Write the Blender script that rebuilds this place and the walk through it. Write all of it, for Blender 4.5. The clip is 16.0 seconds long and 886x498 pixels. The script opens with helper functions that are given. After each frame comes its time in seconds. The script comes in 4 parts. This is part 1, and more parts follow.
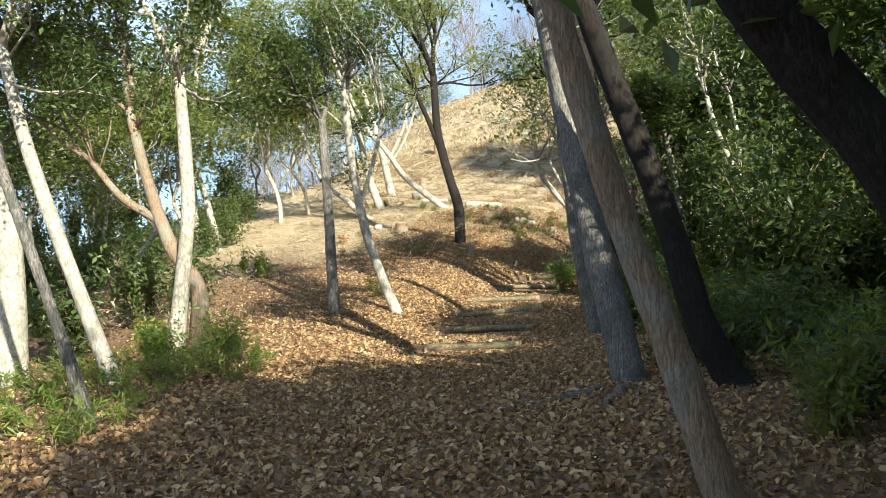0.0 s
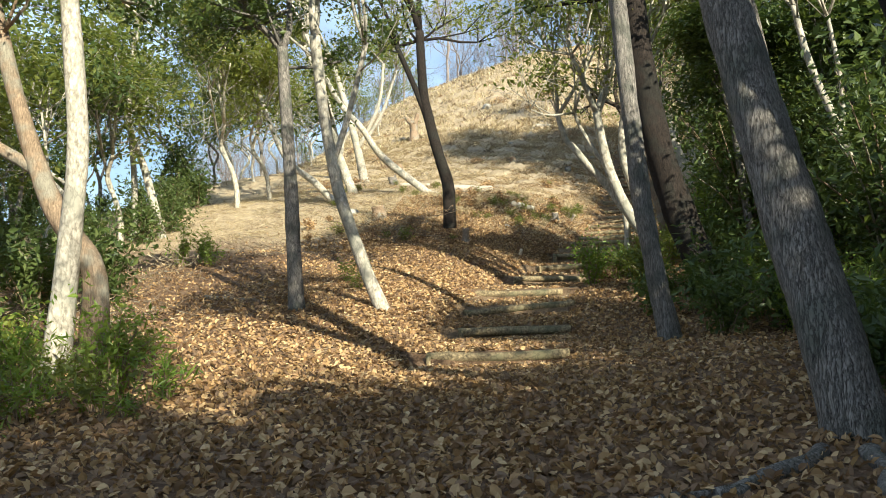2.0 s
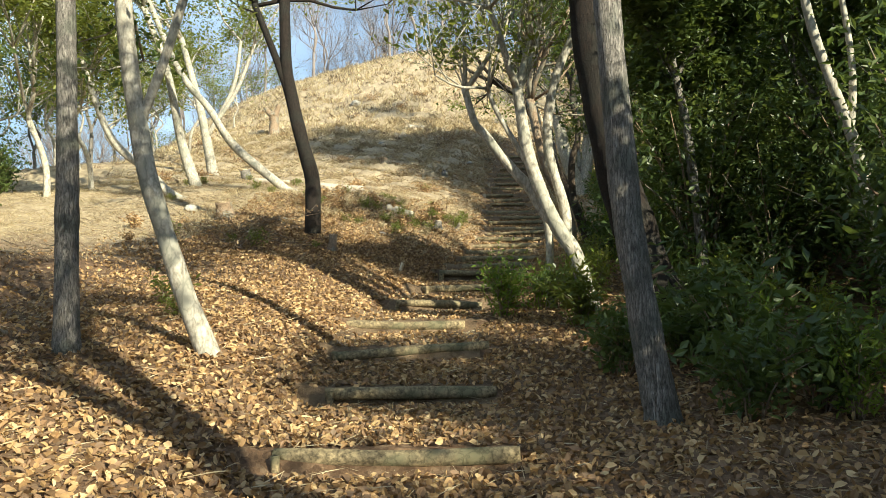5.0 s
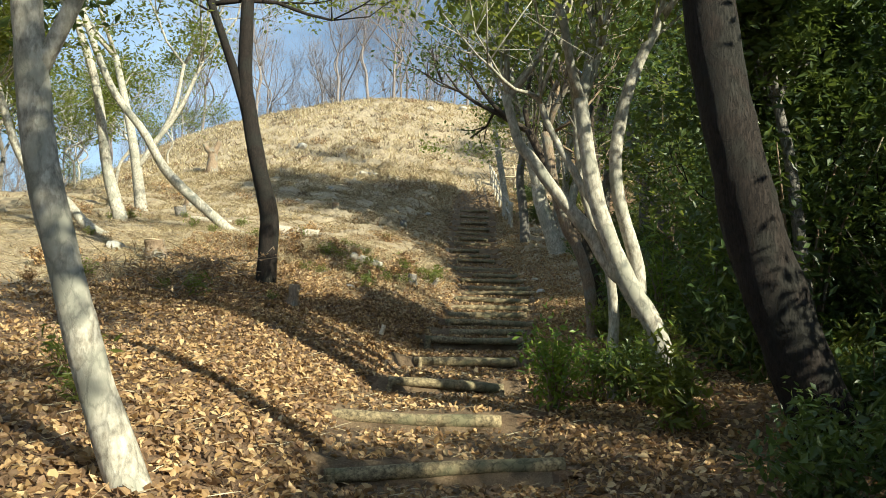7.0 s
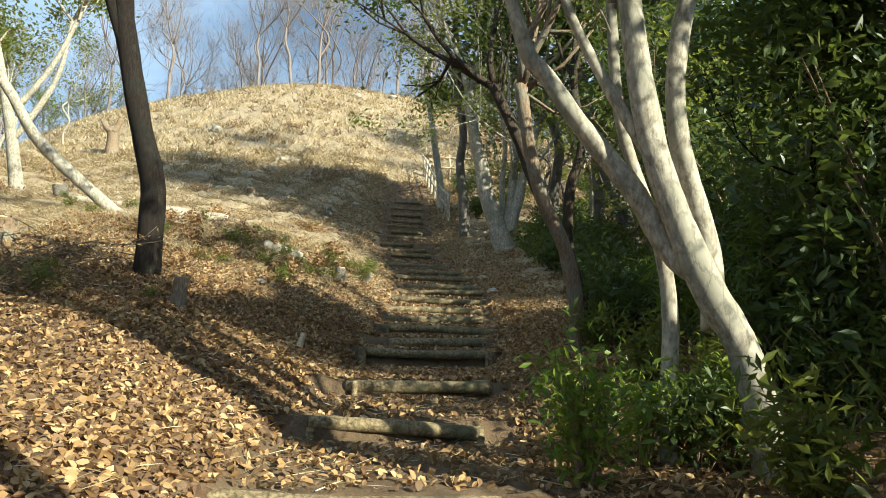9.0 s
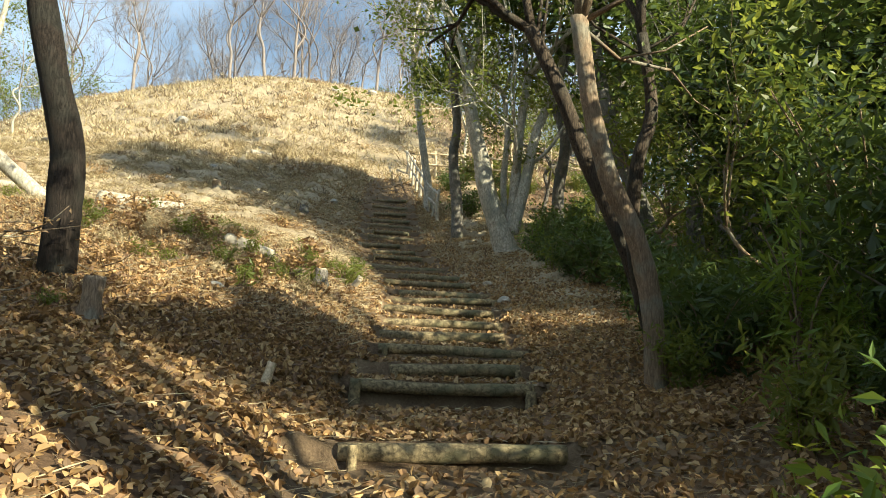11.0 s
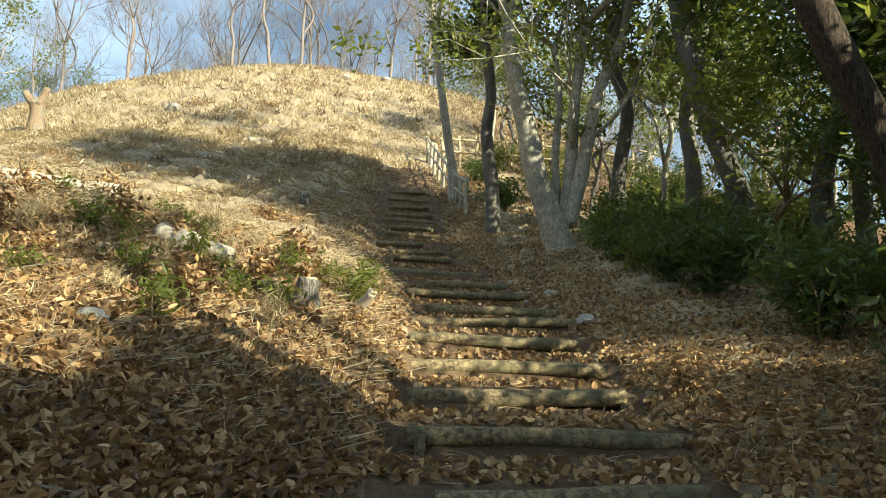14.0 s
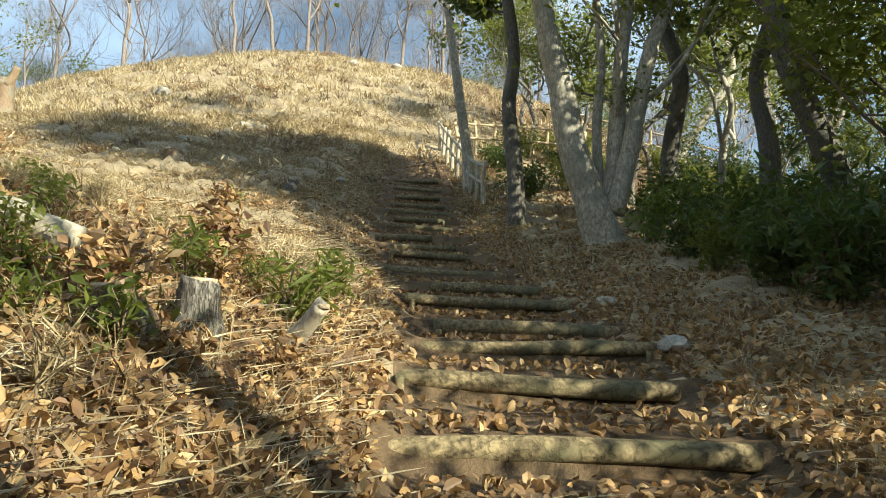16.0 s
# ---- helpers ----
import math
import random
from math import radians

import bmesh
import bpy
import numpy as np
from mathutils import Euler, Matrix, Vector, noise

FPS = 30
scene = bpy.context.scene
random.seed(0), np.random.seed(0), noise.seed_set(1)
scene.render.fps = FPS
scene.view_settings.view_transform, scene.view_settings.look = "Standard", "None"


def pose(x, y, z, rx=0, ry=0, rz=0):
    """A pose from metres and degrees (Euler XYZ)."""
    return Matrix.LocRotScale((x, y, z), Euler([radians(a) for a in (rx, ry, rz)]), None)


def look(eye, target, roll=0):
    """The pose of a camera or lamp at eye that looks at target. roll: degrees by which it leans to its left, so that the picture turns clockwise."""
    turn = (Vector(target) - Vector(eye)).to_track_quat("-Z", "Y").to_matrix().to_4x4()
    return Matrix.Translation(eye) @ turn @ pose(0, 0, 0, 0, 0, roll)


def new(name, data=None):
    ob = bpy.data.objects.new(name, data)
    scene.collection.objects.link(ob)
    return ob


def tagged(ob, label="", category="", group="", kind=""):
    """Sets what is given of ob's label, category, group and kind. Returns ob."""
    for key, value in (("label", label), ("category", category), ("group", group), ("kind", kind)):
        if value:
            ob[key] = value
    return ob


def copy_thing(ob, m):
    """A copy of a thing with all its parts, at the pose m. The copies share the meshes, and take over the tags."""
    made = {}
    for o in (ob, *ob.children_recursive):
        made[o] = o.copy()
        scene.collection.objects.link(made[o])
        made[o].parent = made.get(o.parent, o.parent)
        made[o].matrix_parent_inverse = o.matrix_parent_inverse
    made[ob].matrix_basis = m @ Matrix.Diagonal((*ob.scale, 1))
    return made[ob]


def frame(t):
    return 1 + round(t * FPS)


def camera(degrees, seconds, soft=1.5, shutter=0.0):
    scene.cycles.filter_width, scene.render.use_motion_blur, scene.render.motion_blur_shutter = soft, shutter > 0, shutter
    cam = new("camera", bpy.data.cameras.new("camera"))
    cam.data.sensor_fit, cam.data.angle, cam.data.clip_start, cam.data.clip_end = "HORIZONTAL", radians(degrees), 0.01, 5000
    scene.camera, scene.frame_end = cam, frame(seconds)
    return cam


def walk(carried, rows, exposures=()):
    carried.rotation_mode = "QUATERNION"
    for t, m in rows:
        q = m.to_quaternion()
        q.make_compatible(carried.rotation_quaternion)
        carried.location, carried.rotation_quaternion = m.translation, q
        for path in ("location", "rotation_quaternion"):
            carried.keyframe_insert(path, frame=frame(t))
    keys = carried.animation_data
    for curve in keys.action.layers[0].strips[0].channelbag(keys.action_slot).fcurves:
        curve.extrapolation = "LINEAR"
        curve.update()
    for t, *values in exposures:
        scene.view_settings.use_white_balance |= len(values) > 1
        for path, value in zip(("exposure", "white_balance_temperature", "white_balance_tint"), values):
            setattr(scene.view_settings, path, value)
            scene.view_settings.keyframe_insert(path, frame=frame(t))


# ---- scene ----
cam = camera(57.2, 16.0, 0.9)
PATH = [
    (0, (4.184, -10.661, 1.629), (3.719, -8.717, 1.688), -3.3),
    (0.5, (3.407, -9.552, 1.566), (2.945, -7.607, 1.61), -3.3),
    (1, (2.973, -8.316, 1.503), (2.516, -6.37, 1.559), -3.3),
    (1.5, (2.639, -7.162, 1.478), (2.237, -5.204, 1.526), -3.1),
    (2, (2.445, -6.058, 1.326), (2.059, -4.096, 1.386), -2.9),
    (2.5, (2.503, -5.502, 1.555), (2.127, -3.54, 1.634), -2.7),
    (3, (2.55, -5.565, 1.495), (2.239, -3.591, 1.582), -2.5),
    (3.5, (2.174, -4.952, 1.354), (2.055, -2.957, 1.428), -1.8),
    (4, (1.925, -4.002, 1.524), (1.823, -2.006, 1.593), -2.0),
    (4.2, (1.93, -3.534, 1.491), (1.828, -1.538, 1.556), -2.0),
    (6.3, (0.472, 0.79, 1.769), (0.583, 2.784, 1.887), 1.4),
    (6.5, (0.426, 1.084, 1.67), (0.542, 3.07, 1.877), 1.4),
    (7, (0.304, 1.947, 1.754), (0.437, 3.932, 1.962), 1.4),
    (7.5, (0.138, 2.911, 1.779), (0.288, 4.896, 1.981), 1.3),
    (8, (0.127, 3.959, 1.826), (0.297, 5.942, 2.029), 1.3),
    (8.5, (0.3, 4.821, 1.931), (0.57, 6.791, 2.143), 1.9),
    (9, (0.293, 5.643, 1.901), (0.615, 7.606, 2.115), 1.8),
    (11.3, (0.288, 9.537, 2.173), (0.679, 11.484, 2.406), 2.3),
    (11.5, (0.285, 9.897, 2.21), (0.68, 11.844, 2.441), 2.2),
    (12, (0.52, 10.89, 2.205), (0.925, 12.835, 2.437), 1.7),
    (12.5, (0.738, 11.569, 2.45), (1.149, 13.513, 2.681), 1.8),
    (13, (1.015, 12.343, 2.417), (1.441, 14.283, 2.652), 2.1),
    (13.5, (1.107, 13.459, 2.53), (1.544, 15.396, 2.769), 2.3),
    (14, (0.8, 14.032, 2.612), (1.15, 15.988, 2.845), 1.8),
    (14.5, (0.917, 15.099, 2.577), (1.139, 17.073, 2.808), 1.4),
    (15, (1.174, 15.901, 2.788), (1.408, 17.873, 3.023), 1.7),
    (15.5, (1.239, 16.691, 2.86), (1.531, 18.656, 3.093), 1.9),
    (16, (1.481, 17.617, 2.913), (1.795, 19.579, 3.147), 2.0),
]
walk(cam, [(t, look(eye, target, roll)) for t, eye, target, roll in PATH], [(0, 1.48, 5400, 3), (3, 1.24, 5650, 1), (4, 1.32, 5700, 0), (6.5, 1.16, 5500, -3), (7.5, 1.08, 5450, -3), (8, 1.08, 5450, -3), (9, 1.18, 5500, -3), (11.5, 1.4, 5900, -3), (13, 1.42, 5850, -4), (14.5, 1.25, 5750, -4), (16, 1.18, 5650, -4)])

# ---- world, sun ----
SUN_AZ, SUN_EL = math.atan2(0.66, -0.75), radians(27)   # towards the sun: behind the walker's right shoulder
world = bpy.data.worlds.new("sky")
scene.world = world
world.use_nodes = True
nt = world.node_tree
nt.nodes.clear()
sky = nt.nodes.new("ShaderNodeTexSky")
sky.sky_type, sky.sun_disc, sky.sun_elevation, sky.sun_rotation = "NISHITA", False, SUN_EL, SUN_AZ
sky.air_density, sky.dust_density = 1.0, 0.6
wco = nt.nodes.new("ShaderNodeTexCoord")
wmap = nt.nodes.new("ShaderNodeMapping")
wmap.inputs["Scale"].default_value = (1.6, 1.6, 4.5)
cloud = nt.nodes.new("ShaderNodeTexNoise")
cloud.inputs["Scale"].default_value, cloud.inputs["Detail"].default_value = 1.7, 6
cramp = nt.nodes.new("ShaderNodeMapRange")
cramp.inputs["From Min"].default_value, cramp.inputs["From Max"].default_value, cramp.inputs["To Max"].default_value = 0.26, 0.64, 0.55
wmix = nt.nodes.new("ShaderNodeMixRGB")
wmix.inputs["Color2"].default_value = (14.0, 15.4, 18.0, 1)
wbg = nt.nodes.new("ShaderNodeBackground")
wbg.inputs["Strength"].default_value = 0.041
wout = nt.nodes.new("ShaderNodeOutputWorld")
nt.links.new(wco.outputs["Generated"], wmap.inputs["Vector"])
nt.links.new(wmap.outputs["Vector"], cloud.inputs["Vector"])
nt.links.new(cloud.outputs["Fac"], cramp.inputs["Value"])
nt.links.new(cramp.outputs["Result"], wmix.inputs["Fac"])
nt.links.new(sky.outputs["Color"], wmix.inputs["Color1"])
nt.links.new(wmix.outputs["Color"], wbg.inputs["Color"])
nt.links.new(wbg.outputs["Background"], wout.inputs["Surface"])
sun = new("sun", bpy.data.lights.new("sun", "SUN"))
sun.data.energy, sun.data.angle, sun.data.color = 5.0, radians(0.6), (1.0, 0.84, 0.6)
sun.matrix_world = look((20 * math.sin(SUN_AZ), 20 * math.cos(SUN_AZ), 20 * math.tan(SUN_EL)), (0, 0, 0))


# ---- materials ----
def material(name, rough=0.8):
    m = bpy.data.materials.new(name)
    m.use_nodes = True
    b = m.node_tree.nodes["Principled BSDF"]
    b.inputs["Roughness"].default_value = rough
    b.inputs["Specular IOR Level"].default_value = 0.25
    return m, m.node_tree, b


def node(tree, kind, **values):
    n = tree.nodes.new(kind)
    for key, value in values.items():
        n.inputs[key.replace("_", " ")].default_value = value
    return n


def ramp(tree, source, stops):
    r = tree.nodes.new("ShaderNodeValToRGB")
    while len(r.color_ramp.elements) < len(stops):
        r.color_ramp.elements.new(0.5)
    for e, (at, c) in zip(r.color_ramp.elements, stops):
        e.position, e.color = at, (*c, 1)
    tree.links.new(source, r.inputs["Fac"])
    return r.outputs["Color"]


def mixed(tree, fac, a, b, how="MIX"):
    m = tree.nodes.new("ShaderNodeMixRGB")
    m.blend_type = how
    for socket, v in (("Fac", fac), ("Color1", a), ("Color2", b)):
        if isinstance(v, (int, float)):
            m.inputs[socket].default_value = v
        elif isinstance(v, tuple):
            m.inputs[socket].default_value = (*v, 1)
        else:
            tree.links.new(v, m.inputs[socket])
    return m.outputs["Color"]


def bumped(tree, b, height, strength, distance):
    n = node(tree, "ShaderNodeBump", Strength=strength, Distance=distance)
    tree.links.new(height, n.inputs["Height"])
    tree.links.new(n.outputs["Normal"], b.inputs["Normal"])


def bark(name, low, high, spot, stretch=0.25, scale=9.0, relief=0.012, crack=0.5):
    """Bark with streaks along the trunk, and blotches of lichen, on some trunks also of painted dappled shade."""
    m, t, b = material(name, 0.85)
    co = t.nodes.new("ShaderNodeTexCoord")
    mp = t.nodes.new("ShaderNodeMapping")
    mp.inputs["Scale"].default_value = (1, 1, stretch)
    t.links.new(co.outputs["Object"], mp.inputs["Vector"])
    fine = node(t, "ShaderNodeTexNoise", Scale=scale * 4, Detail=7.0, Roughness=0.65)
    t.links.new(mp.outputs["Vector"], fine.inputs["Vector"])
    big = node(t, "ShaderNodeTexNoise", Scale=2.6, Detail=4.0)
    t.links.new(co.outputs["Object"], big.inputs["Vector"])
    cell = node(t, "ShaderNodeTexVoronoi", Scale=scale * 1.6)
    cell.feature = "DISTANCE_TO_EDGE"
    warp = mixed(t, 0.08, mp.outputs["Vector"], fine.outputs["Color"], "ADD")
    t.links.new(warp, cell.inputs["Vector"])
    c = ramp(t, fine.outputs["Fac"], ((0.32, low), (0.62, high)))
    c = mixed(t, ramp(t, big.outputs["Fac"], ((0.5, (0, 0, 0)), (0.62, (1, 1, 1)))), c, spot)
    gap = ramp(t, cell.outputs["Distance"], ((0.0, (1 - crack,) * 3), (0.12, (1, 1, 1))))
    c = mixed(t, 1.0, c, gap, "MULTIPLY")
    t.links.new(c, b.inputs["Base Color"])
    h = mixed(t, 0.5, fine.outputs["Color"], gap)
    bumped(t, b, h, 0.8, relief)
    return m


def foliage(name, stops, through_colour, share=0.35, rough=0.45):
    """Leaves that vary one by one and let light through."""
    m, t, b = material(name, rough)
    geo = t.nodes.new("ShaderNodeNewGeometry")
    c = ramp(t, geo.outputs["Random Per Island"], stops)
    info = t.nodes.new("ShaderNodeObjectInfo")
    c = mixed(t, 0.25, c, ramp(t, info.outputs["Random"], ((0.0, tuple(0.6 * v for v in stops[0][1])), (1.0, stops[-1][1]))))
    t.links.new(c, b.inputs["Base Color"])
    b.inputs["Specular IOR Level"].default_value = 0.4
    tr = t.nodes.new("ShaderNodeBsdfTranslucent")
    t.links.new(mixed(t, 0.6, c, through_colour), tr.inputs["Color"])
    mx = t.nodes.new("ShaderNodeMixShader")
    mx.inputs["Fac"].default_value = share
    t.links.new(b.outputs["BSDF"], mx.inputs[1])
    t.links.new(tr.outputs["BSDF"], mx.inputs[2])
    t.links.new(mx.outputs["Shader"], t.nodes["Material Output"].inputs["Surface"])
    return m


def ground_material():
    """Leaf mould on the wooded flat, straw and cut stalks on the open slope, trodden soil between."""
    m, t, b = material("earth", 0.95)
    geo = t.nodes.new("ShaderNodeNewGeometry")
    sep = t.nodes.new("ShaderNodeSeparateXYZ")
    t.links.new(geo.outputs["Position"], sep.inputs["Vector"])
    fine = node(t, "ShaderNodeTexNoise", Scale=34.0, Detail=8.0, Roughness=0.7)
    mid = node(t, "ShaderNodeTexNoise", Scale=5.0, Detail=6.0, Roughness=0.65)
    big = node(t, "ShaderNodeTexNoise", Scale=0.5, Detail=4.0)
    cell = node(t, "ShaderNodeTexVoronoi", Scale=17.0)
    for n in (fine, mid, big, cell):
        t.links.new(geo.outputs["Position"], n.inputs["Vector"])
    soil = ramp(t, fine.outputs["Fac"], ((0.3, (0.055, 0.034, 0.02)), (0.55, (0.15, 0.095, 0.055)), (0.75, (0.27, 0.18, 0.1))))
    soil = mixed(t, 0.45, soil, ramp(t, cell.outputs["Color"], ((0.2, (0.08, 0.045, 0.025)), (0.6, (0.2, 0.115, 0.06)), (0.9, (0.33, 0.23, 0.14)))))
    straw = ramp(t, fine.outputs["Fac"], ((0.28, (0.16, 0.115, 0.06)), (0.5, (0.38, 0.3, 0.19)), (0.75, (0.6, 0.5, 0.34))))
    straw = mixed(t, 0.5, straw, ramp(t, mid.outputs["Fac"], ((0.35, (0.19, 0.14, 0.09)), (0.6, (0.48, 0.39, 0.255)))))
    patch = node(t, "ShaderNodeTexNoise", Scale=1.1, Detail=7.0, Roughness=0.7)
    t.links.new(geo.outputs["Position"], patch.inputs["Vector"])
    straw = mixed(t, ramp(t, patch.outputs["Fac"], ((0.5, (0, 0, 0)), (0.66, (0.75, 0.75, 0.75)))), straw, (0.16, 0.115, 0.075))
    add = node(t, "ShaderNodeMath")
    add.operation = "MULTIPLY_ADD"
    add.inputs[1].default_value = 9.0
    t.links.new(big.outputs["Fac"], add.inputs[0])
    t.links.new(sep.outputs["Y"], add.inputs[2])
    zone = node(t, "ShaderNodeMapRange")
    zone.inputs["From Min"].default_value, zone.inputs["From Max"].default_value = 18.5, 25.0
    t.links.new(add.outputs["Value"], zone.inputs["Value"])
    far = node(t, "ShaderNodeMapRange")
    far.inputs["From Min"].default_value, far.inputs["From Max"].default_value = 85.0, 110.0
    t.links.new(sep.outputs["Y"], far.inputs["Value"])
    east = node(t, "ShaderNodeMapRange")
    east.inputs["From Min"].default_value, east.inputs["From Max"].default_value = 7.5, 11.0
    t.links.new(sep.outputs["X"], east.inputs["Value"])
    c = mixed(t, zone.outputs["Result"], soil, straw)
    c = mixed(t, east.outputs["Result"], c, soil)
    c = mixed(t, far.outputs["Result"], c, (0.05, 0.07, 0.035))
    t.links.new(c, b.inputs["Base Color"])
    bumped(t, b, mixed(t, 0.5, fine.outputs["Color"], mid.outputs["Color"]), 0.9, 0.05)
    return m


def trodden_material():
    """Brown trodden soil with grit and crumbs."""
    m, t, b = material("trodden_soil", 0.95)
    geo = t.nodes.new("ShaderNodeNewGeometry")
    fine = node(t, "ShaderNodeTexNoise", Scale=45.0, Detail=8.0, Roughness=0.7)
    big = node(t, "ShaderNodeTexNoise", Scale=3.0, Detail=5.0)
    for n in (fine, big):
        t.links.new(geo.outputs["Position"], n.inputs["Vector"])
    c = ramp(t, fine.outputs["Fac"], ((0.3, (0.07, 0.045, 0.027)), (0.55, (0.17, 0.115, 0.068)), (0.78, (0.32, 0.23, 0.14))))
    c = mixed(t, 0.4, c, ramp(t, big.outputs["Fac"], ((0.35, (0.1, 0.065, 0.04)), (0.65, (0.28, 0.2, 0.115)))))
    t.links.new(c, b.inputs["Base Color"])
    bumped(t, b, mixed(t, 0.4, fine.outputs["Color"], big.outputs["Color"]), 1.0, 0.05)
    return m


EARTH = ground_material()
TRODDEN = trodden_material()
# The darker spots of pale and grey bark paint lichen and dappled shade together.
BARK_PALE = bark("pale_bark", (0.22, 0.19, 0.145), (0.56, 0.505, 0.41), (0.32, 0.3, 0.24), 0.5, 6.0, 0.008, 0.3)
BARK_GREY = bark("grey_bark", (0.085, 0.076, 0.068), (0.33, 0.295, 0.255), (0.15, 0.145, 0.12), 0.16, 20.0, 0.025, 0.55)
# Dark bark, lowered to near black so the colour carries the trunks' shade.
BARK_DARK_SHADE = bark("dark_bark_with_shade", (0.012, 0.009, 0.007), (0.036, 0.026, 0.02), (0.026, 0.023, 0.018), 0.15, 20.0, 0.02, 0.6)
BARK_ROUGH = bark("rough_brown_bark", (0.03, 0.022, 0.016), (0.13, 0.096, 0.068), (0.075, 0.066, 0.05), 0.15, 20.0, 0.025, 0.6)
BARK_BROWN = bark("brown_bark", (0.16, 0.11, 0.07), (0.36, 0.26, 0.17), (0.28, 0.25, 0.19), 0.14, 18.0, 0.015, 0.4)
BARK_BARE = bark("bare_bark", (0.16, 0.13, 0.115), (0.32, 0.27, 0.24), (0.24, 0.21, 0.2), 0.3, 7.0, 0.01, 0.3)
LEAF_DARK = foliage("evergreen_leaf", ((0.0, (0.035, 0.058, 0.02)), (0.6, (0.072, 0.108, 0.03)), (1.0, (0.14, 0.17, 0.05))), (0.24, 0.3, 0.04), 0.36, 0.4)
LEAF_MID = foliage("glossy_leaf", ((0.0, (0.036, 0.06, 0.02)), (0.6, (0.076, 0.116, 0.032)), (1.0, (0.15, 0.185, 0.05))), (0.26, 0.32, 0.05), 0.32, 0.4)
LEAF_LIGHT = foliage("olive_leaf", ((0.0, (0.065, 0.09, 0.02)), (0.6, (0.135, 0.165, 0.035)), (1.0, (0.23, 0.24, 0.055))), (0.42, 0.44, 0.06), 0.48)
LEAF_FRESH = foliage("fresh_leaf", ((0.0, (0.07, 0.13, 0.02)), (0.6, (0.15, 0.23, 0.03)), (1.0, (0.3, 0.34, 0.06))), (0.4, 0.5, 0.05), 0.4)
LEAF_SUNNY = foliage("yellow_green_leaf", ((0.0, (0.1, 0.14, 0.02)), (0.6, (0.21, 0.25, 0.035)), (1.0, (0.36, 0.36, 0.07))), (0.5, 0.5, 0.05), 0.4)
LEAF_DRY = foliage("fallen_leaf", ((0.0, (0.085, 0.05, 0.032)), (0.35, (0.215, 0.118, 0.06)), (0.7, (0.44, 0.27, 0.11)), (1.0, (0.68, 0.49, 0.25))), (0.6, 0.32, 0.08), 0.15, 0.6)
STRAW = foliage("straw", ((0.0, (0.19, 0.135, 0.07)), (0.5, (0.47, 0.36, 0.195)), (1.0, (0.76, 0.65, 0.43))), (0.5, 0.38, 0.18), 0.2, 0.7)
LOGWOOD = bark("weathered_log", (0.075, 0.058, 0.036), (0.36, 0.28, 0.155), (0.17, 0.15, 0.085), 1.0, 7.0, 0.01, 0.4)
CUTWOOD = bark("cut_wood", (0.42, 0.31, 0.19), (0.68, 0.54, 0.36), (0.5, 0.42, 0.3), 1.0, 9.0, 0.006, 0.3)
PALEWOOD = bark("bleached_wood", (0.3, 0.255, 0.19), (0.62, 0.55, 0.43), (0.46, 0.4, 0.31), 0.3, 8.0, 0.006, 0.3)
STONE = bark("stone", (0.26, 0.24, 0.21), (0.5, 0.46, 0.4), (0.38, 0.36, 0.31), 1.0, 6.0, 0.02, 0.2)


# ---- building blocks ----
def np_mesh(name, verts, faces, mat, smooth=True):
    verts, faces = np.asarray(verts, np.float32), np.asarray(faces, np.int32)
    me = bpy.data.meshes.new(name)
    n, k = faces.shape
    me.vertices.add(len(verts))
    me.vertices.foreach_set("co", verts.ravel())
    me.loops.add(n * k)
    me.loops.foreach_set("vertex_index", faces.ravel())
    me.polygons.add(n)
    me.polygons.foreach_set("loop_start", np.arange(0, n * k, k, dtype=np.int32))
    me.polygons.foreach_set("use_smooth", np.full(n, smooth))
    me.materials.append(mat)
    me.update(calc_edges=True)
    return me


def part(name, verts, faces, mat, parent, label="", smooth=True):
    ob = new(name, np_mesh(name, verts, faces, mat, smooth))
    ob.parent = parent
    return tagged(ob, label)


def thing(name, at, label, category, group=""):
    ob = new(name)
    ob.location, ob.empty_display_size = at, 0.2
    return tagged(ob, label, category, group)


def smooth_line(pts, radii, steps):
    """A rounded line through pts, with its radii."""
    p, r = np.asarray(pts, float), np.asarray(radii, float)
    q = np.vstack([2 * p[0] - p[1], p, 2 * p[-1] - p[-2]])
    line, rr = [], []
    for i in range(len(p) - 1):
        a, b, c, d = q[i:i + 4]
        for s in np.linspace(0, 1, steps, endpoint=False):
            line.append(0.5 * (2 * b + (c - a) * s + (2 * a - 5 * b + 4 * c - d) * s ** 2 + (3 * b - a - 3 * c + d) * s ** 3))
            rr.append(r[i] + (r[i + 1] - r[i]) * s)
    return np.array(line + [p[-1]]), np.array(rr + [r[-1]])


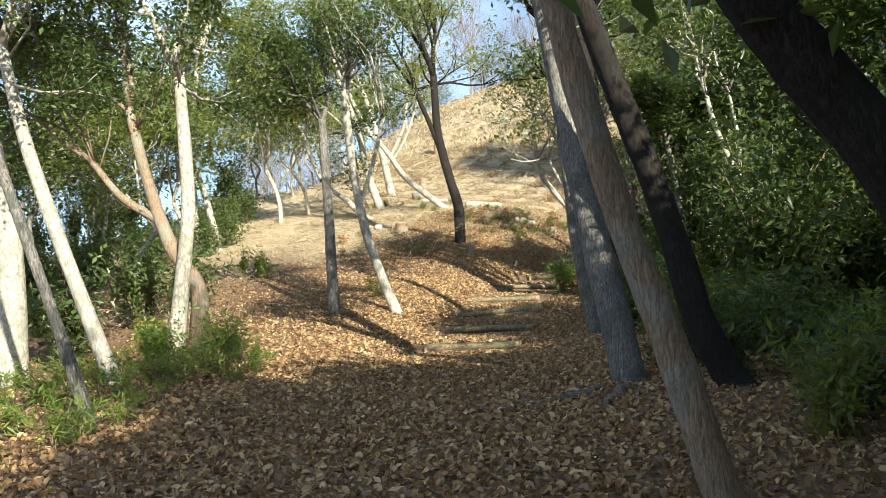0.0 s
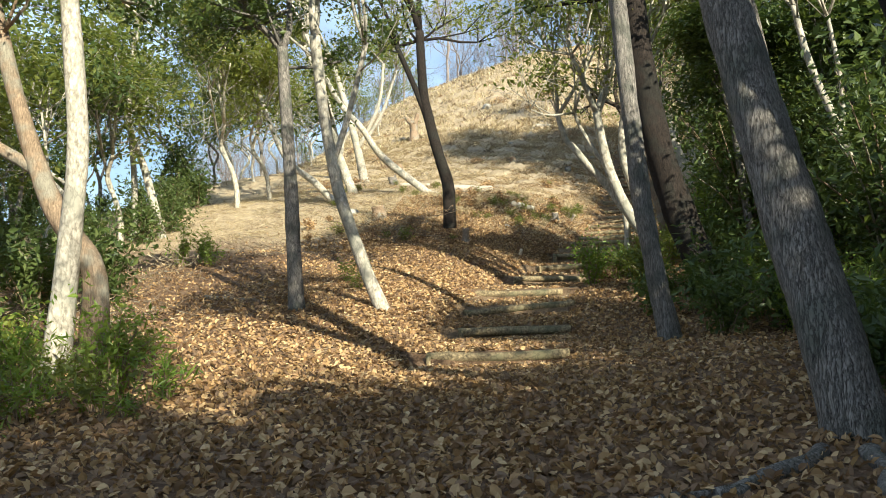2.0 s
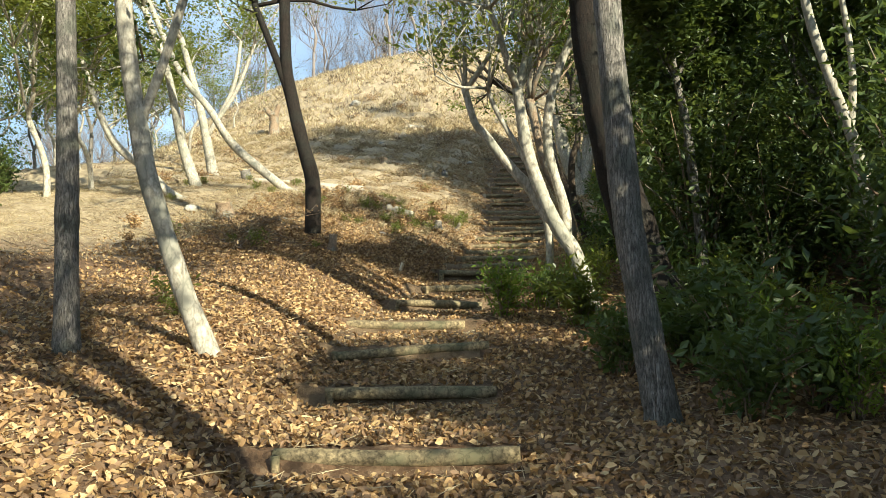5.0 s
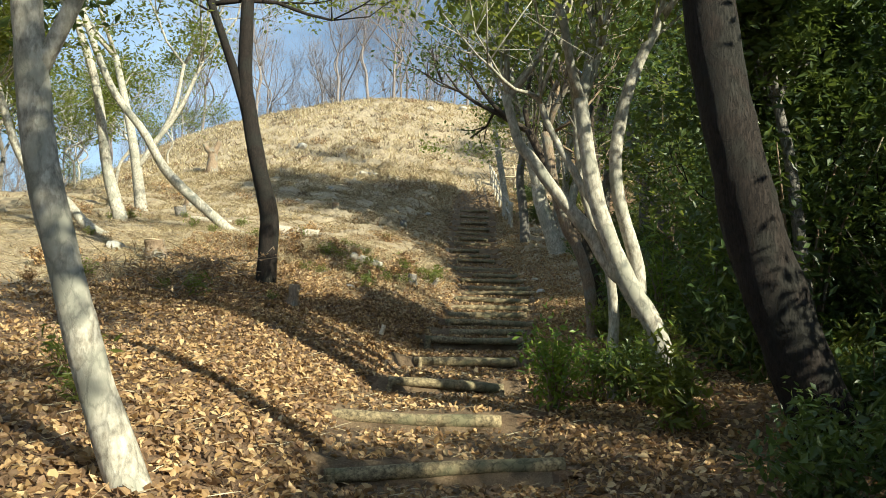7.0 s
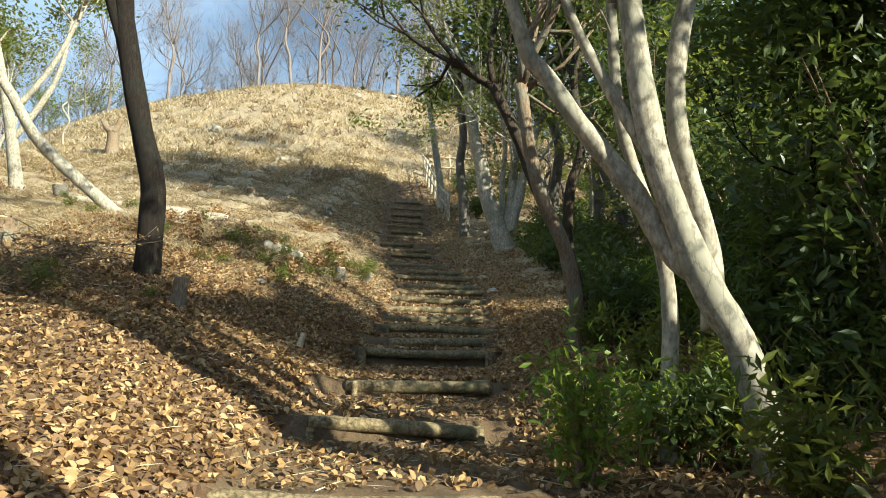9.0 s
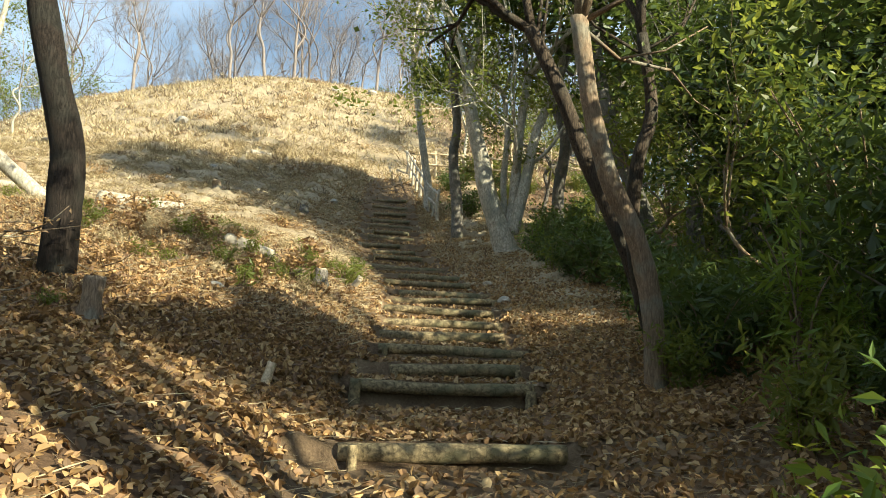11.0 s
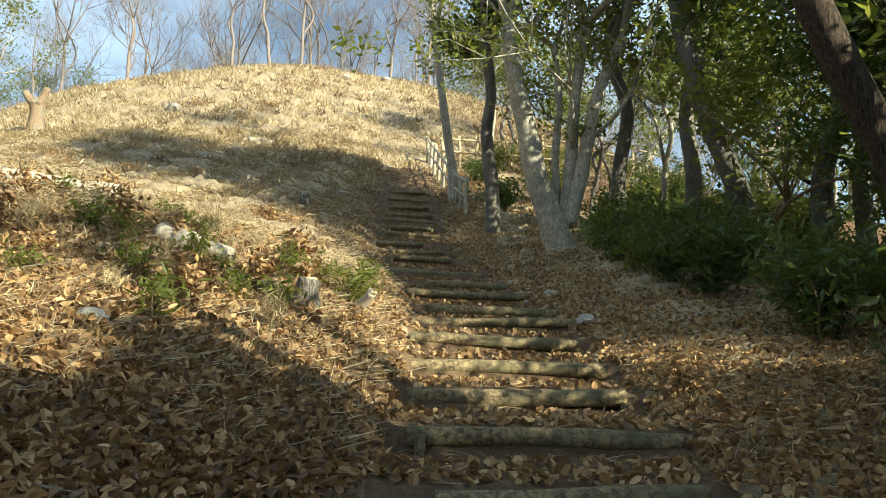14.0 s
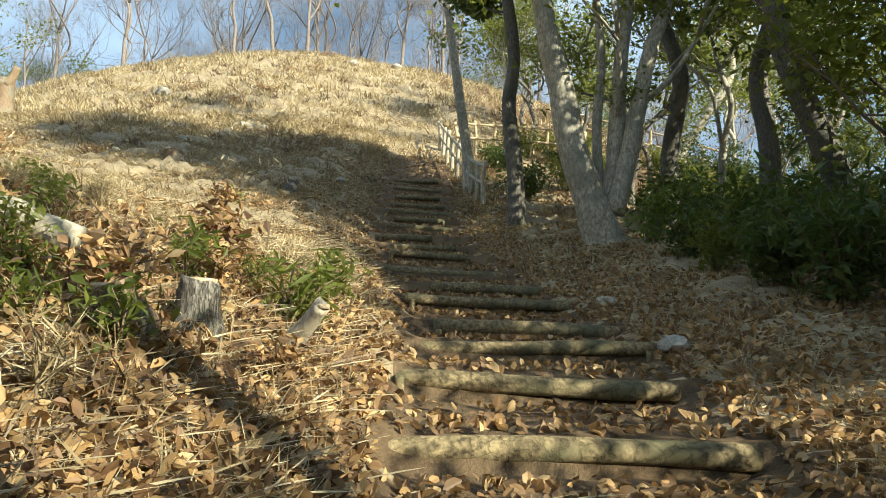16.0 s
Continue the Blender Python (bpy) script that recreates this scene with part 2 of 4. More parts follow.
def tube(line, radii, segs, rng=None, rough=0.0, offset=0):
    """Vertices and four-cornered faces of a closed tube."""
    line = np.asarray(line, float)
    n = len(line)
    tan = np.gradient(line, axis=0) if n > 2 else np.repeat(line[1:] - line[:1], 2, 0)
    tan /= np.linalg.norm(tan, axis=1)[:, None] + 1e-9
    ref = np.array([0.0, 1.0, 0.0]) if abs(tan[:, 1]).max() < 0.9 else np.array([0.31, 0.1, 0.95])
    a = np.cross(tan, ref)
    a /= np.linalg.norm(a, axis=1)[:, None] + 1e-9
    b = np.cross(tan, a)
    ang = np.linspace(0, 2 * np.pi, segs, endpoint=False)
    rad = np.repeat(np.asarray(radii, float)[:, None], segs, 1)
    if rng is not None and rough:
        ph = rng.uniform(0, 6.3, 4)
        s = np.arange(n)[:, None]
        rad = rad * (1 + rough * (np.sin(2 * ang + ph[0] + 0.35 * s) + 0.7 * np.sin(3 * ang + ph[1] - 0.5 * s) + 0.6 * np.sin(0.9 * s + ph[2]) + rng.normal(0, 0.45, (n, segs))))
    v = line[:, None, :] + rad[:, :, None] * (np.cos(ang)[None, :, None] * a[:, None, :] + np.sin(ang)[None, :, None] * b[:, None, :])
    v = np.concatenate([v.reshape(-1, 3), line[:1], line[-1:]])
    i = np.arange(n - 1)[:, None] * segs
    j = np.arange(segs)[None, :]
    k = (j + 1) % segs
    f = np.stack([i + j, i + k, i + segs + k, i + segs + j], -1).reshape(-1, 4)
    c0, c1 = n * segs, n * segs + 1
    j, k = j[0], k[0]
    caps = np.concatenate([np.stack([k, j, np.full(segs, c0), np.full(segs, c0)], -1), np.stack([(n - 1) * segs + j, (n - 1) * segs + k, np.full(segs, c1), np.full(segs, c1)], -1)])
    return v, f + offset, caps[:, :3] + offset


def joined(tubes):
    """Several tubes as one set of triangles."""
    vs, fs, o = [], [], 0
    for v, f, caps in tubes:
        vs.append(v)
        fs += [f[:, [0, 1, 2]] + o, f[:, [0, 2, 3]] + o, caps + o]
        o += len(v)
    return np.concatenate(vs), np.concatenate(fs)


def leaf_mesh(centres, size, rng, flat=0.0, slim=0.42, fold=0.25, full=False):
    """A folded leaf at each centre. flat: how level they lie."""
    n = len(centres)
    d = rng.normal(size=(n, 3))
    d[:, 2] *= 1 - flat
    d /= np.linalg.norm(d, axis=1)[:, None] + 1e-9
    up = rng.normal(size=(n, 3)) * (1 - 0.8 * flat) + np.array([0, 0, 0.5 + 3 * flat])
    side = np.cross(d, up)
    side /= np.linalg.norm(side, axis=1)[:, None] + 1e-9
    nor = np.cross(side, d)
    L = (size * rng.uniform(0.6, 1.3, n))[:, None]
    w = L * slim * rng.uniform(0.7, 1.2, n)[:, None] * 0.5
    lift = fold * w * rng.uniform(0.2, 1.8, n)[:, None]
    c = np.asarray(centres)
    v = np.stack([c - d * L * 0.5, c + side * w + nor * lift - d * L * 0.06, c + d * L * 0.5 - nor * lift * 0.4, c - side * w + nor * lift - d * L * 0.06], 1).reshape(-1, 3)
    if full:
        v = np.stack([c - d * L * 0.5, c + side * w * 0.85 + nor * lift - d * L * 0.2, c + side * w * 0.8 + nor * lift + d * L * 0.18, c + d * L * 0.5 - nor * lift * 0.8,
                      c - side * w * 0.8 + nor * lift + d * L * 0.18, c - side * w * 0.85 + nor * lift - d * L * 0.2], 1).reshape(-1, 3)
        o = np.arange(n)[:, None] * 6
        return v, np.concatenate([o + np.array([q]) for q in ([0, 1, 2], [0, 2, 3], [0, 3, 4], [0, 4, 5])])
    o = np.arange(n)[:, None] * 4
    f = np.concatenate([o + np.array([[0, 1, 2]]), o + np.array([[0, 2, 3]])])
    return v, f


def grow(rng, p, d, length, r, level, out, tips, rise=0.15, kids=(3, 4), wild=0.28):
    """A limb that forks on and on. out: its lines; tips: where leaves sit."""
    p, d = np.array(p, float), np.array(d, float)
    pts = [p.copy()]
    n = 4
    for i in range(n):
        d = d + rng.normal(0, wild, 3) * 0.6 + np.array([0, 0, rise])
        d /= np.linalg.norm(d)
        p = p + d * length / n
        pts.append(p.copy())
    rad = np.linspace(r, r * 0.5, n + 1)
    out.append((np.array(pts), rad, level))
    if level == 0:
        tips += pts[1:]
        return
    if level == 1:
        tips += pts[3:]
    for k in range(rng.integers(kids[0], kids[1] + 1)):
        at = rng.integers(2, n + 1)
        q = d + rng.normal(0, 0.65, 3)
        q /= np.linalg.norm(q)
        grow(rng, pts[at], q, length * rng.uniform(0.55, 0.8), rad[at] * 0.72, level - 1, out, tips, rise, kids, wild)


def tree(name, label, stems, mat, leaf=None, top=8.0, leaves=3000, leaf_size=0.1, cluster=0.38, seed=1, levels=2, limb=1.7, segs=12, spread=0.7, flare=1.35, kids=(3, 4), group="", clear=2.5, wild=0.28):
    """stems: (points, radius below, radius above, whether it goes on into the crown). The first one stands on the ground."""
    rng = np.random.default_rng(seed)
    pts0 = [tuple(q) for q in stems[0][0]]
    bx, by = pts0[0][0], pts0[0][1]
    bz = float(ground(bx, by))
    root = thing(name, (bx, by, bz), label, "tree", group)
    base = np.array([bx, by, bz])
    limbs, tips = [], []
    for i, (pts, r0, r1, on) in enumerate(stems):
        p = [np.array(q) - base for q in pts]
        rad = list(np.linspace(r0, r1, len(p)))
        if i == 0:
            run = (p[0] - p[1]) / max(p[1][2] - p[0][2], 0.2)
            low = p[0] + run * (p[0][2] + 0.2)
            p = [low] + p
            rad = [r0 * flare * 1.2] + rad
            rad[1] = r0 * 1.08
        line, rr = smooth_line(p, rad, 7)
        v, f, caps = tube(line, rr, segs if i == 0 else max(8, segs - 2), rng, 0.035)
        part("trunk" if i == 0 else "limb", *joined([(v, f, caps)]), mat, root)
        if on:
            d = p[-1] - p[-2]
            d /= np.linalg.norm(d)
            h = p[-1][2]
            for k in range(3):
                q = d * 0.8 + rng.normal(0, spread * 0.6, 3) + np.array([0, 0, 0.25])
                q /= np.linalg.norm(q)
                grow(rng, p[-1] - d * 0.05, q, max(limb, (top - h) * 0.45), r1 * 0.75, levels, limbs, tips, kids=kids, wild=wild)
            for k in range(2):
                at = p[-1] + (p[-2] - p[-1]) * rng.uniform(0.05, 0.45)
                q = d * 0.6 + rng.normal(0, spread, 3)
                q /= np.linalg.norm(q)
                grow(rng, at, q, limb * 0.8, r1 * 0.36, levels - 1, limbs, tips, kids=kids, wild=wild)
    if limbs:
        fine = 2 if segs > 9 else 4
        tagged(part("branchwork", *joined([tube(l, r, 6) if lev > 1 else tube(l[::2], r[::2], 4) if lev else tube(l[::fine], r[::fine], 3) for l, r, lev in limbs]), mat, root), kind="stuff")
    if leaf is not None and leaves and tips:
        tips = np.array(tips)
        tips = tips[rng.random(len(tips)) < 0.55]
        spread_by = cluster * rng.uniform(0.35, 0.95, len(tips))
        k = rng.integers(0, len(tips), leaves)
        c = tips[k] + rng.normal(0, 1, (leaves, 3)) * spread_by[k][:, None] * np.array([1, 1, 0.6])
        c = c[c[:, 2] > clear]
        part("crown", *leaf_mesh(c, leaf_size, rng, 0.35, 0.5), leaf, root, smooth=False)
    return root



# ---- ground shape ----
PROFILE = ((-60, 0.0), (-12, 0.12), (0, 0.1), (4.6, 0.19), (7, 0.34), (9, 0.6), (10.9, 0.84), (13, 1.06), (14.8, 1.34), (17.4, 1.62),
           (19.2, 1.98), (21.6, 2.4), (25.1, 3.05), (30, 4.0), (34.2, 5.0), (41, 7.2), (48, 10.3), (62, 17.7), (70, 21.4), (76, 22.9), (90, 21.0), (160, 8.0), (600, -12.0))
MIDDLE = ((-60, 6.0), (-10, 3.8), (-4, 2.2), (3, 0.9), (8, 0.8), (11, 0.75), (13, 1.2), (15, 1.5), (17.4, 2.0), (19.2, 2.4), (21.6, 2.85), (25, 3.4), (34, 3.6), (41, 4.4), (48, 5.2), (80, 6.0))
LEFT = ((-30, 0.0), (-5, 0.02), (1.5, 0.12), (4, 0.26), (7, 0.56), (9, 0.6), (13, 0.64), (19, 0.92), (25, 1.48), (34, 1.15), (48, 0.5), (60, 0.3), (80, 0.3))
RIGHT = ((-30, 0.05), (5, 0.06), (8.5, 0.12), (11.5, 0.35), (22, 0.42), (31, 0.85), (48, 0.3), (70, 0.0))
LOGS = (4.6, 6.95, 9.0, 10.9, 13.0, 14.8, 17.4, 18.3, 19.35, 20.5, 21.6, 23.0, 24.3, 25.3, 27.0, 28.3, 30.0, 32.1, 33.3, 34.5, 35.9, 36.9, 38.0, 39.2, 40.6, 41.8, 42.9)


def curve(table, y):
    ys, zs = [p[0] for p in table], [p[1] for p in table]
    h = 0.8
    return (np.interp(y - h, ys, zs) + 2 * np.interp(y, ys, zs) + np.interp(y + h, ys, zs)) / 4


def ease(v, a, b):
    v = np.clip((v - a) / (b - a), 0, 1)
    return v * v * (3 - 2 * v)


def slope(x, y):
    """The height of the ground without its steps."""
    x, y = np.asarray(x, float), np.asarray(y, float)
    u = x - curve(MIDDLE, y)
    z = curve(PROFILE, y)
    z = z + curve(LEFT, y) * (1 - np.exp(-np.maximum(-u - 0.9, 0) / np.interp(y, (9, 15, 30), (1.0, 2.0, 2.5)))) + curve(RIGHT, y) * (1 - np.exp(-np.maximum(u - 0.9, 0) / 2.0))
    z = z - 0.0105 * np.minimum((x - 3) ** 2, 2500) * ease(y, 36, 66)
    z = z - 15 * ease(-x, 17, 75) * (1 - 0.6 * ease(y, 40, 70)) - 10 * ease(x, 45, 200)
    z = z + 0.05 * np.sin(x * 1.3 + y * 0.7) * np.sin(y * 0.9 - x * 0.4) * ease(np.abs(u), 0.9, 3) + 0.18 * np.sin(x * 0.31 + 1) * np.sin(y * 0.37) * ease(np.abs(u), 3, 9)
    return z


def ground(x, y):
    """The height of the ground, with the treads that the logs hold up."""
    x, y = np.asarray(x, float), np.asarray(y, float)
    z = slope(x, y)
    u = np.abs(x - curve(MIDDLE, y))
    inside = 1 - ease(u, 0.85, 1.35)
    ys = np.array(LOGS)
    k = np.clip(np.searchsorted(ys, y, side="right") - 1, 0, len(ys) - 2)
    top, nxt = curve(PROFILE, ys[k]) + 0.05, curve(PROFILE, ys[k + 1]) - 0.11
    nxt = nxt - np.where(np.abs(ys[k + 1] - 17.4) < 0.1, 0.1, 0.0)
    s = np.clip((y - ys[k]) / (ys[k + 1] - ys[k]), 0, 1)
    tread = top + (nxt - top) * np.clip(s, 0, 1)
    on = (y >= ys[0]) & (y < ys[-1])
    before = ease(y, ys[0] - 2.5, ys[0]) * -0.10
    lift = np.where(on, tread - curve(PROFILE, y), np.where(y < ys[0], before, 0.0))
    return z + lift * inside


def build_ground():
    def breaks(parts):
        out = []
        for a, b, step in parts:
            out += list(np.arange(a, b - 1e-6, step))
        return np.array(out + [parts[-1][1]])
    xs = breaks(((-600, -100, 50), (-100, -30, 5), (-30, -8, 0.5), (-8, -3, 0.2), (-3, 7, 0.14), (7, 14, 0.3), (14, 40, 1.0), (40, 100, 6), (100, 600, 50)))
    ys = breaks(((-300, -60, 30), (-60, -14, 2), (-14, 2, 0.2), (2, 26, 0.09), (26, 46, 0.16), (46, 80, 0.32), (80, 120, 3), (120, 600, 40)))
    X, Y = np.meshgrid(xs, ys)
    Z = ground(X, Y)
    rng = np.random.default_rng(5)
    near = (1 - ease(np.abs(X - 2), 10, 30)) * (1 - ease(np.abs(Y - 20), 45, 60))
    rough = ease(Y, 24, 34) * (1 - ease(Y, 74, 84)) * ease(np.abs(X - curve(MIDDLE, Y)), 1.2, 2.5)
    Z = Z + rng.normal(0, 0.05, Z.shape) * rough
    Z = Z + rng.normal(0, 0.012, Z.shape) * near + 0.1 * ease(Y, 18, 30) * near * (np.sin(X * 2.1 + Y) * np.sin(Y * 1.7 - X * 0.8)) * ease(np.abs(X - curve(MIDDLE, Y)), 1.2, 3)
    v = np.stack([X, Y, Z], -1).reshape(-1, 3)
    w = len(xs)
    i = np.arange(len(ys) - 1)[:, None] * w + np.arange(w - 1)[None, :]
    f = np.stack([i, i + 1, i + w + 1, i + w], -1).reshape(-1, 4)
    me = np_mesh("ground", v, f, EARTH)
    me.materials.append(TRODDEN)
    mid = v[f].mean(axis=1)
    u = np.abs(mid[:, 0] - curve(MIDDLE, mid[:, 1])) + rng.normal(0, 0.08, len(mid))
    me.polygons.foreach_set("material_index", ((u < 1.12) & (mid[:, 1] > 5) & (mid[:, 1] < 47)).astype(np.int32))
    ob = new("ground", me)
    tagged(ob, "leaf-strewn woodland floor rising into a straw-covered cleared hill", "ground", kind="structure")


build_ground()


# ---- log steps ----
SPANS = {4.6: (1.0, 0.95), 6.95: (0.98, 0.9), 9.0: (0.85, 1.03), 10.9: (0.55, 1.03), 13.0: (1.13, 0.78), 14.8: (1.57, 0.82), 17.4: (2.02, 0.96), 18.3: (2.33, 0.76),
         19.35: (2.54, 0.99), 20.5: (2.6, 0.9), 21.6: (2.72, 1.05), 23.0: (3.0, 1.0), 24.3: (3.3, 1.12), 25.3: (3.58, 0.94), 27.0: (3.6, 1.05), 28.3: (3.85, 0.8), 34.5: (3.34, 0.6)}


def log_step(y, rng):
    cx = float(curve(MIDDLE, y))
    cx, half = SPANS.get(y, (cx, rng.uniform(0.86, 1.0) if y < 31 else rng.uniform(0.62, 0.8)))
    r = rng.uniform(0.062, 0.074)
    top = float(curve(PROFILE, y)) + 0.07
    yaw = math.atan2(float(curve(MIDDLE, y + 1) - curve(MIDDLE, y - 1)), 2) * 0.35 + rng.normal(0, 0.035)
    root = thing("log_step", (cx, y, top - r), "weathered round log laid across the path as a step edge", "log step", "log steps up the hill")
    root.rotation_euler = (0, rng.normal(0, 0.015), -yaw)
    xs = np.linspace(-half, half, 15)
    line = np.stack([xs, 0.012 * np.sin(xs * 3 + y), 0.012 * np.cos(xs * 2.3 + y * 2)], -1)
    v, f, caps = tube(line, np.full(15, r) * (1 + 0.05 * np.sin(xs * 5 + y)), 14, rng, 0.02)
    part("log", *joined([(v, f, caps)]), LOGWOOD, root)
    for side in (-1, 1):
        tall = 17 < y < 18
        if y > 40 or (side > 0 and rng.random() < 0.5 and not tall):
            continue
        x = side * (half - rng.uniform(0.02, 0.1))
        h = rng.uniform(-0.03, 0.07)
        line = np.array([[x, -r - 0.035, -0.32], [x, -r - 0.035, -0.1], [x + 0.004, -r - 0.035, h]])
        v, f, caps = tube(*smooth_line(line, [0.06, 0.06, 0.056] if tall else [0.036, 0.038, 0.036], 3), 10, rng, 0.03)
        part("stake", *joined([(v, f, caps)]), LOGWOOD, root, "short round stake")
    return root


step_rng = np.random.default_rng(11)
for log_y in LOGS:
    log_step(log_y, step_rng)


# ---- trees beside the walk ----
def white_group():
    tree("multi_stem_tree", "pale smooth-barked evergreen with several leaning stems among bushes", [
        (((3.55, 10.95, 0.9), (3.49, 10.95, 1.3), (3.31, 10.95, 1.88), (3.05, 10.95, 2.3), (2.85, 10.97, 2.74), (2.67, 11.0, 3.28), (2.56, 11.0, 3.8), (2.47, 11.02, 4.5)), 0.135, 0.085, True),
        (((2.98, 11.0, 2.42), (2.84, 11.15, 2.6), (2.63, 11.2, 2.97), (2.43, 11.22, 3.21), (2.2, 11.25, 3.49), (1.98, 11.3, 3.81), (1.8, 11.31, 4.04), (1.64, 11.35, 4.6)), 0.1, 0.055, True),
        (((2.73, 11.0, 3.1), (2.45, 11.13, 3.62), (2.14, 11.19, 4.2), (2.0, 11.2, 4.6)), 0.05, 0.035, True),
        (((3.2, 11.15, 2.0), (3.2, 11.22, 2.58), (2.98, 11.25, 3.45), (2.97, 11.25, 4.1), (3.15, 11.25, 4.85), (3.5, 11.25, 5.6)), 0.09, 0.065, True),
        (((2.95, 11.35, 0.7), (2.95, 11.35, 1.6), (2.96, 11.35, 2.1), (2.87, 11.37, 2.69), (2.59, 11.42, 3.56), (2.5, 11.43, 4.5)), 0.075, 0.04, True),
    ], BARK_PALE, LEAF_LIGHT, 7.5, 4600, 0.13, 0.34, 21, limb=1.0, clear=3.9)


white_group()
tree("evergreen_tree", "leaning brown-barked trunk with a split scar beside the path", [
    (((4.6, -5.45, 0.15), (4.43, -5.45, 0.8), (4.25, -5.44, 1.4), (4.07, -5.43, 2.0), (3.9, -5.42, 2.7), (3.74, -5.4, 3.4), (3.5, -5.4, 4.3)), 0.115, 0.085, True)], BARK_BROWN, LEAF_DARK, 6.0, 2400, 0.12, 0.45, 22, segs=16)
tree("evergreen_tree", "thick trunk leaning over the path, dark bark with shade in its colour", [
    (((5.85, -7.3, 0.2), (5.35, -7.41, 1.38), (5.08, -7.43, 1.95), (4.84, -7.47, 2.3), (4.55, -7.52, 2.75), (4.2, -7.6, 3.6)), 0.14, 0.1, True)], BARK_DARK_SHADE, LEAF_DARK, 5.8, 6000, 0.12, 0.5, 23)
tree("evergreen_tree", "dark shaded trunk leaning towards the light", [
    (((5.1, -0.73, 0.29), (4.84, -0.73, 0.9), (4.63, -0.73, 1.75), (4.4, -0.73, 2.63), (4.18, -0.73, 3.3), (3.8, -0.73, 4.55), (3.6, -0.8, 5.2)), 0.19, 0.13, True)], BARK_DARK_SHADE, LEAF_DARK, 7.5, 4000, 0.12, 0.48, 24, segs=14)
tree("evergreen_tree", "stout grey furrowed trunk with a flared foot in leaf litter", [
    (((4.0, -0.38, 0.15), (3.88, -0.28, 0.8), (3.75, -0.12, 1.5), (3.61, 0.02, 2.2), (3.48, 0.18, 3.0), (3.35, 0.34, 3.8), (3.21, 0.5, 4.8), (3.1, 0.6, 5.6)), 0.21, 0.16, True)], BARK_GREY, LEAF_DARK, 8, 4600, 0.12, 0.48, 25, segs=22, flare=1.6)
tree("slender_tree", "thin pale mossy trunk rising out of undergrowth", [
    (((7.05, 8.71, 0.7), (6.72, 8.7, 2.45), (6.51, 8.69, 3.3), (6.07, 8.66, 4.58), (5.86, 8.65, 5.6)), 0.09, 0.05, True),
    (((6.51, 8.69, 3.3), (6.55, 8.69, 4.2), (6.4, 8.69, 5.4)), 0.05, 0.035, True)], BARK_PALE, LEAF_DARK, 8, 2800, 0.16, 0.42, 26)
tree("evergreen_tree", "grey-brown trunk with vertical furrows at the path's edge", [
    (((3.27, 5.58, 0.38), (3.17, 5.59, 1.0), (3.07, 5.61, 1.7), (3.0, 5.63, 2.4), (2.95, 5.65, 3.2), (2.9, 5.67, 4.0), (2.84, 5.7, 5.2), (2.8, 5.72, 6.6)), 0.145, 0.115, True)], BARK_GREY, LEAF_DARK, 9.5, 2800, 0.12, 0.45, 27, segs=18, clear=2.6)
tree("evergreen_tree", "tall trunk standing in bushes, dark bark with shade in its colour", [
    (((4.42, 9.05, 0.5), (4.18, 9.1, 1.2), (3.94, 9.15, 1.9), (3.72, 9.2, 2.6), (3.55, 9.25, 3.4), (3.42, 9.3, 4.2), (3.3, 9.4, 5.4), (3.2, 9.5, 7.0)), 0.31, 0.22, True)], BARK_DARK_SHADE, LEAF_DARK, 10.0, 5200, 0.16, 0.45, 28, segs=18, clear=4.2)
tree("leaning_tree", "brown leaning trunk with a twin stem over dense undergrowth", [
    (((4.15, 16.85, 1.5), (4.11, 16.85, 2.18), (4.05, 16.85, 2.67), (3.96, 16.85, 3.05), (3.81, 16.85, 3.44), (3.57, 16.85, 3.9), (3.37, 16.85, 4.6), (3.2, 16.85, 5.6)), 0.12, 0.095, True)], BARK_BROWN, LEAF_DARK, 7.5, 2200, 0.11, 0.47, 29, clear=2.2)
tree("leaning_tree", "dark rough trunk leaning across the slope", [
    (((4.75, 17.95, 1.9), (4.35, 18.01, 3.2), (3.81, 18.12, 4.39), (3.51, 18.19, 5.16), (3.1, 18.25, 6.0)), 0.12, 0.085, True),
    (((4.5, 17.97, 2.6), (4.26, 17.75, 3.4), (4.22, 17.58, 4.24), (4.38, 17.55, 4.88), (4.25, 17.56, 5.8)), 0.09, 0.07, True)], BARK_ROUGH, LEAF_DARK, 7.5, 2800, 0.11, 0.47, 30, clear=2.2)
tree("multi_stem_tree", "big pale tree with three stems beside the steps", [
    (((6.46, 31.00, 4.82), (6.18, 31.00, 5.51), (5.82, 31.00, 6.55), (5.64, 31.00, 7.38), (5.33, 31.00, 8.57), (5.14, 31.00, 9.78)), 0.33, 0.16, True),
    (((6.56, 31.15, 5.26), (6.68, 31.15, 6.27), (6.73, 31.15, 7.12), (6.81, 31.15, 8.35), (7.02, 31.15, 9.98)), 0.17, 0.12, True),
    (((6.59, 30.90, 5.28), (6.83, 30.90, 6.23), (6.99, 30.90, 7.07), (7.28, 30.90, 8.41), (7.84, 30.90, 9.69)), 0.19, 0.12, True),
    (((6.46, 31.30, 5.81), (6.40, 31.30, 6.90), (6.47, 31.30, 8.13), (6.34, 31.30, 9.49)), 0.1, 0.07, True),
    (((6.72, 31.1, 7.0), (6.55, 30.6, 7.6), (6.4, 30.3, 8.2)), 0.06, 0.04, True),
    (((7.0, 30.9, 7.2), (7.5, 30.6, 7.7), (7.9, 30.4, 8.4)), 0.06, 0.04, True)], BARK_PALE, LEAF_LIGHT, 12, 17000, 0.15, 0.5, 31, limb=1.7)
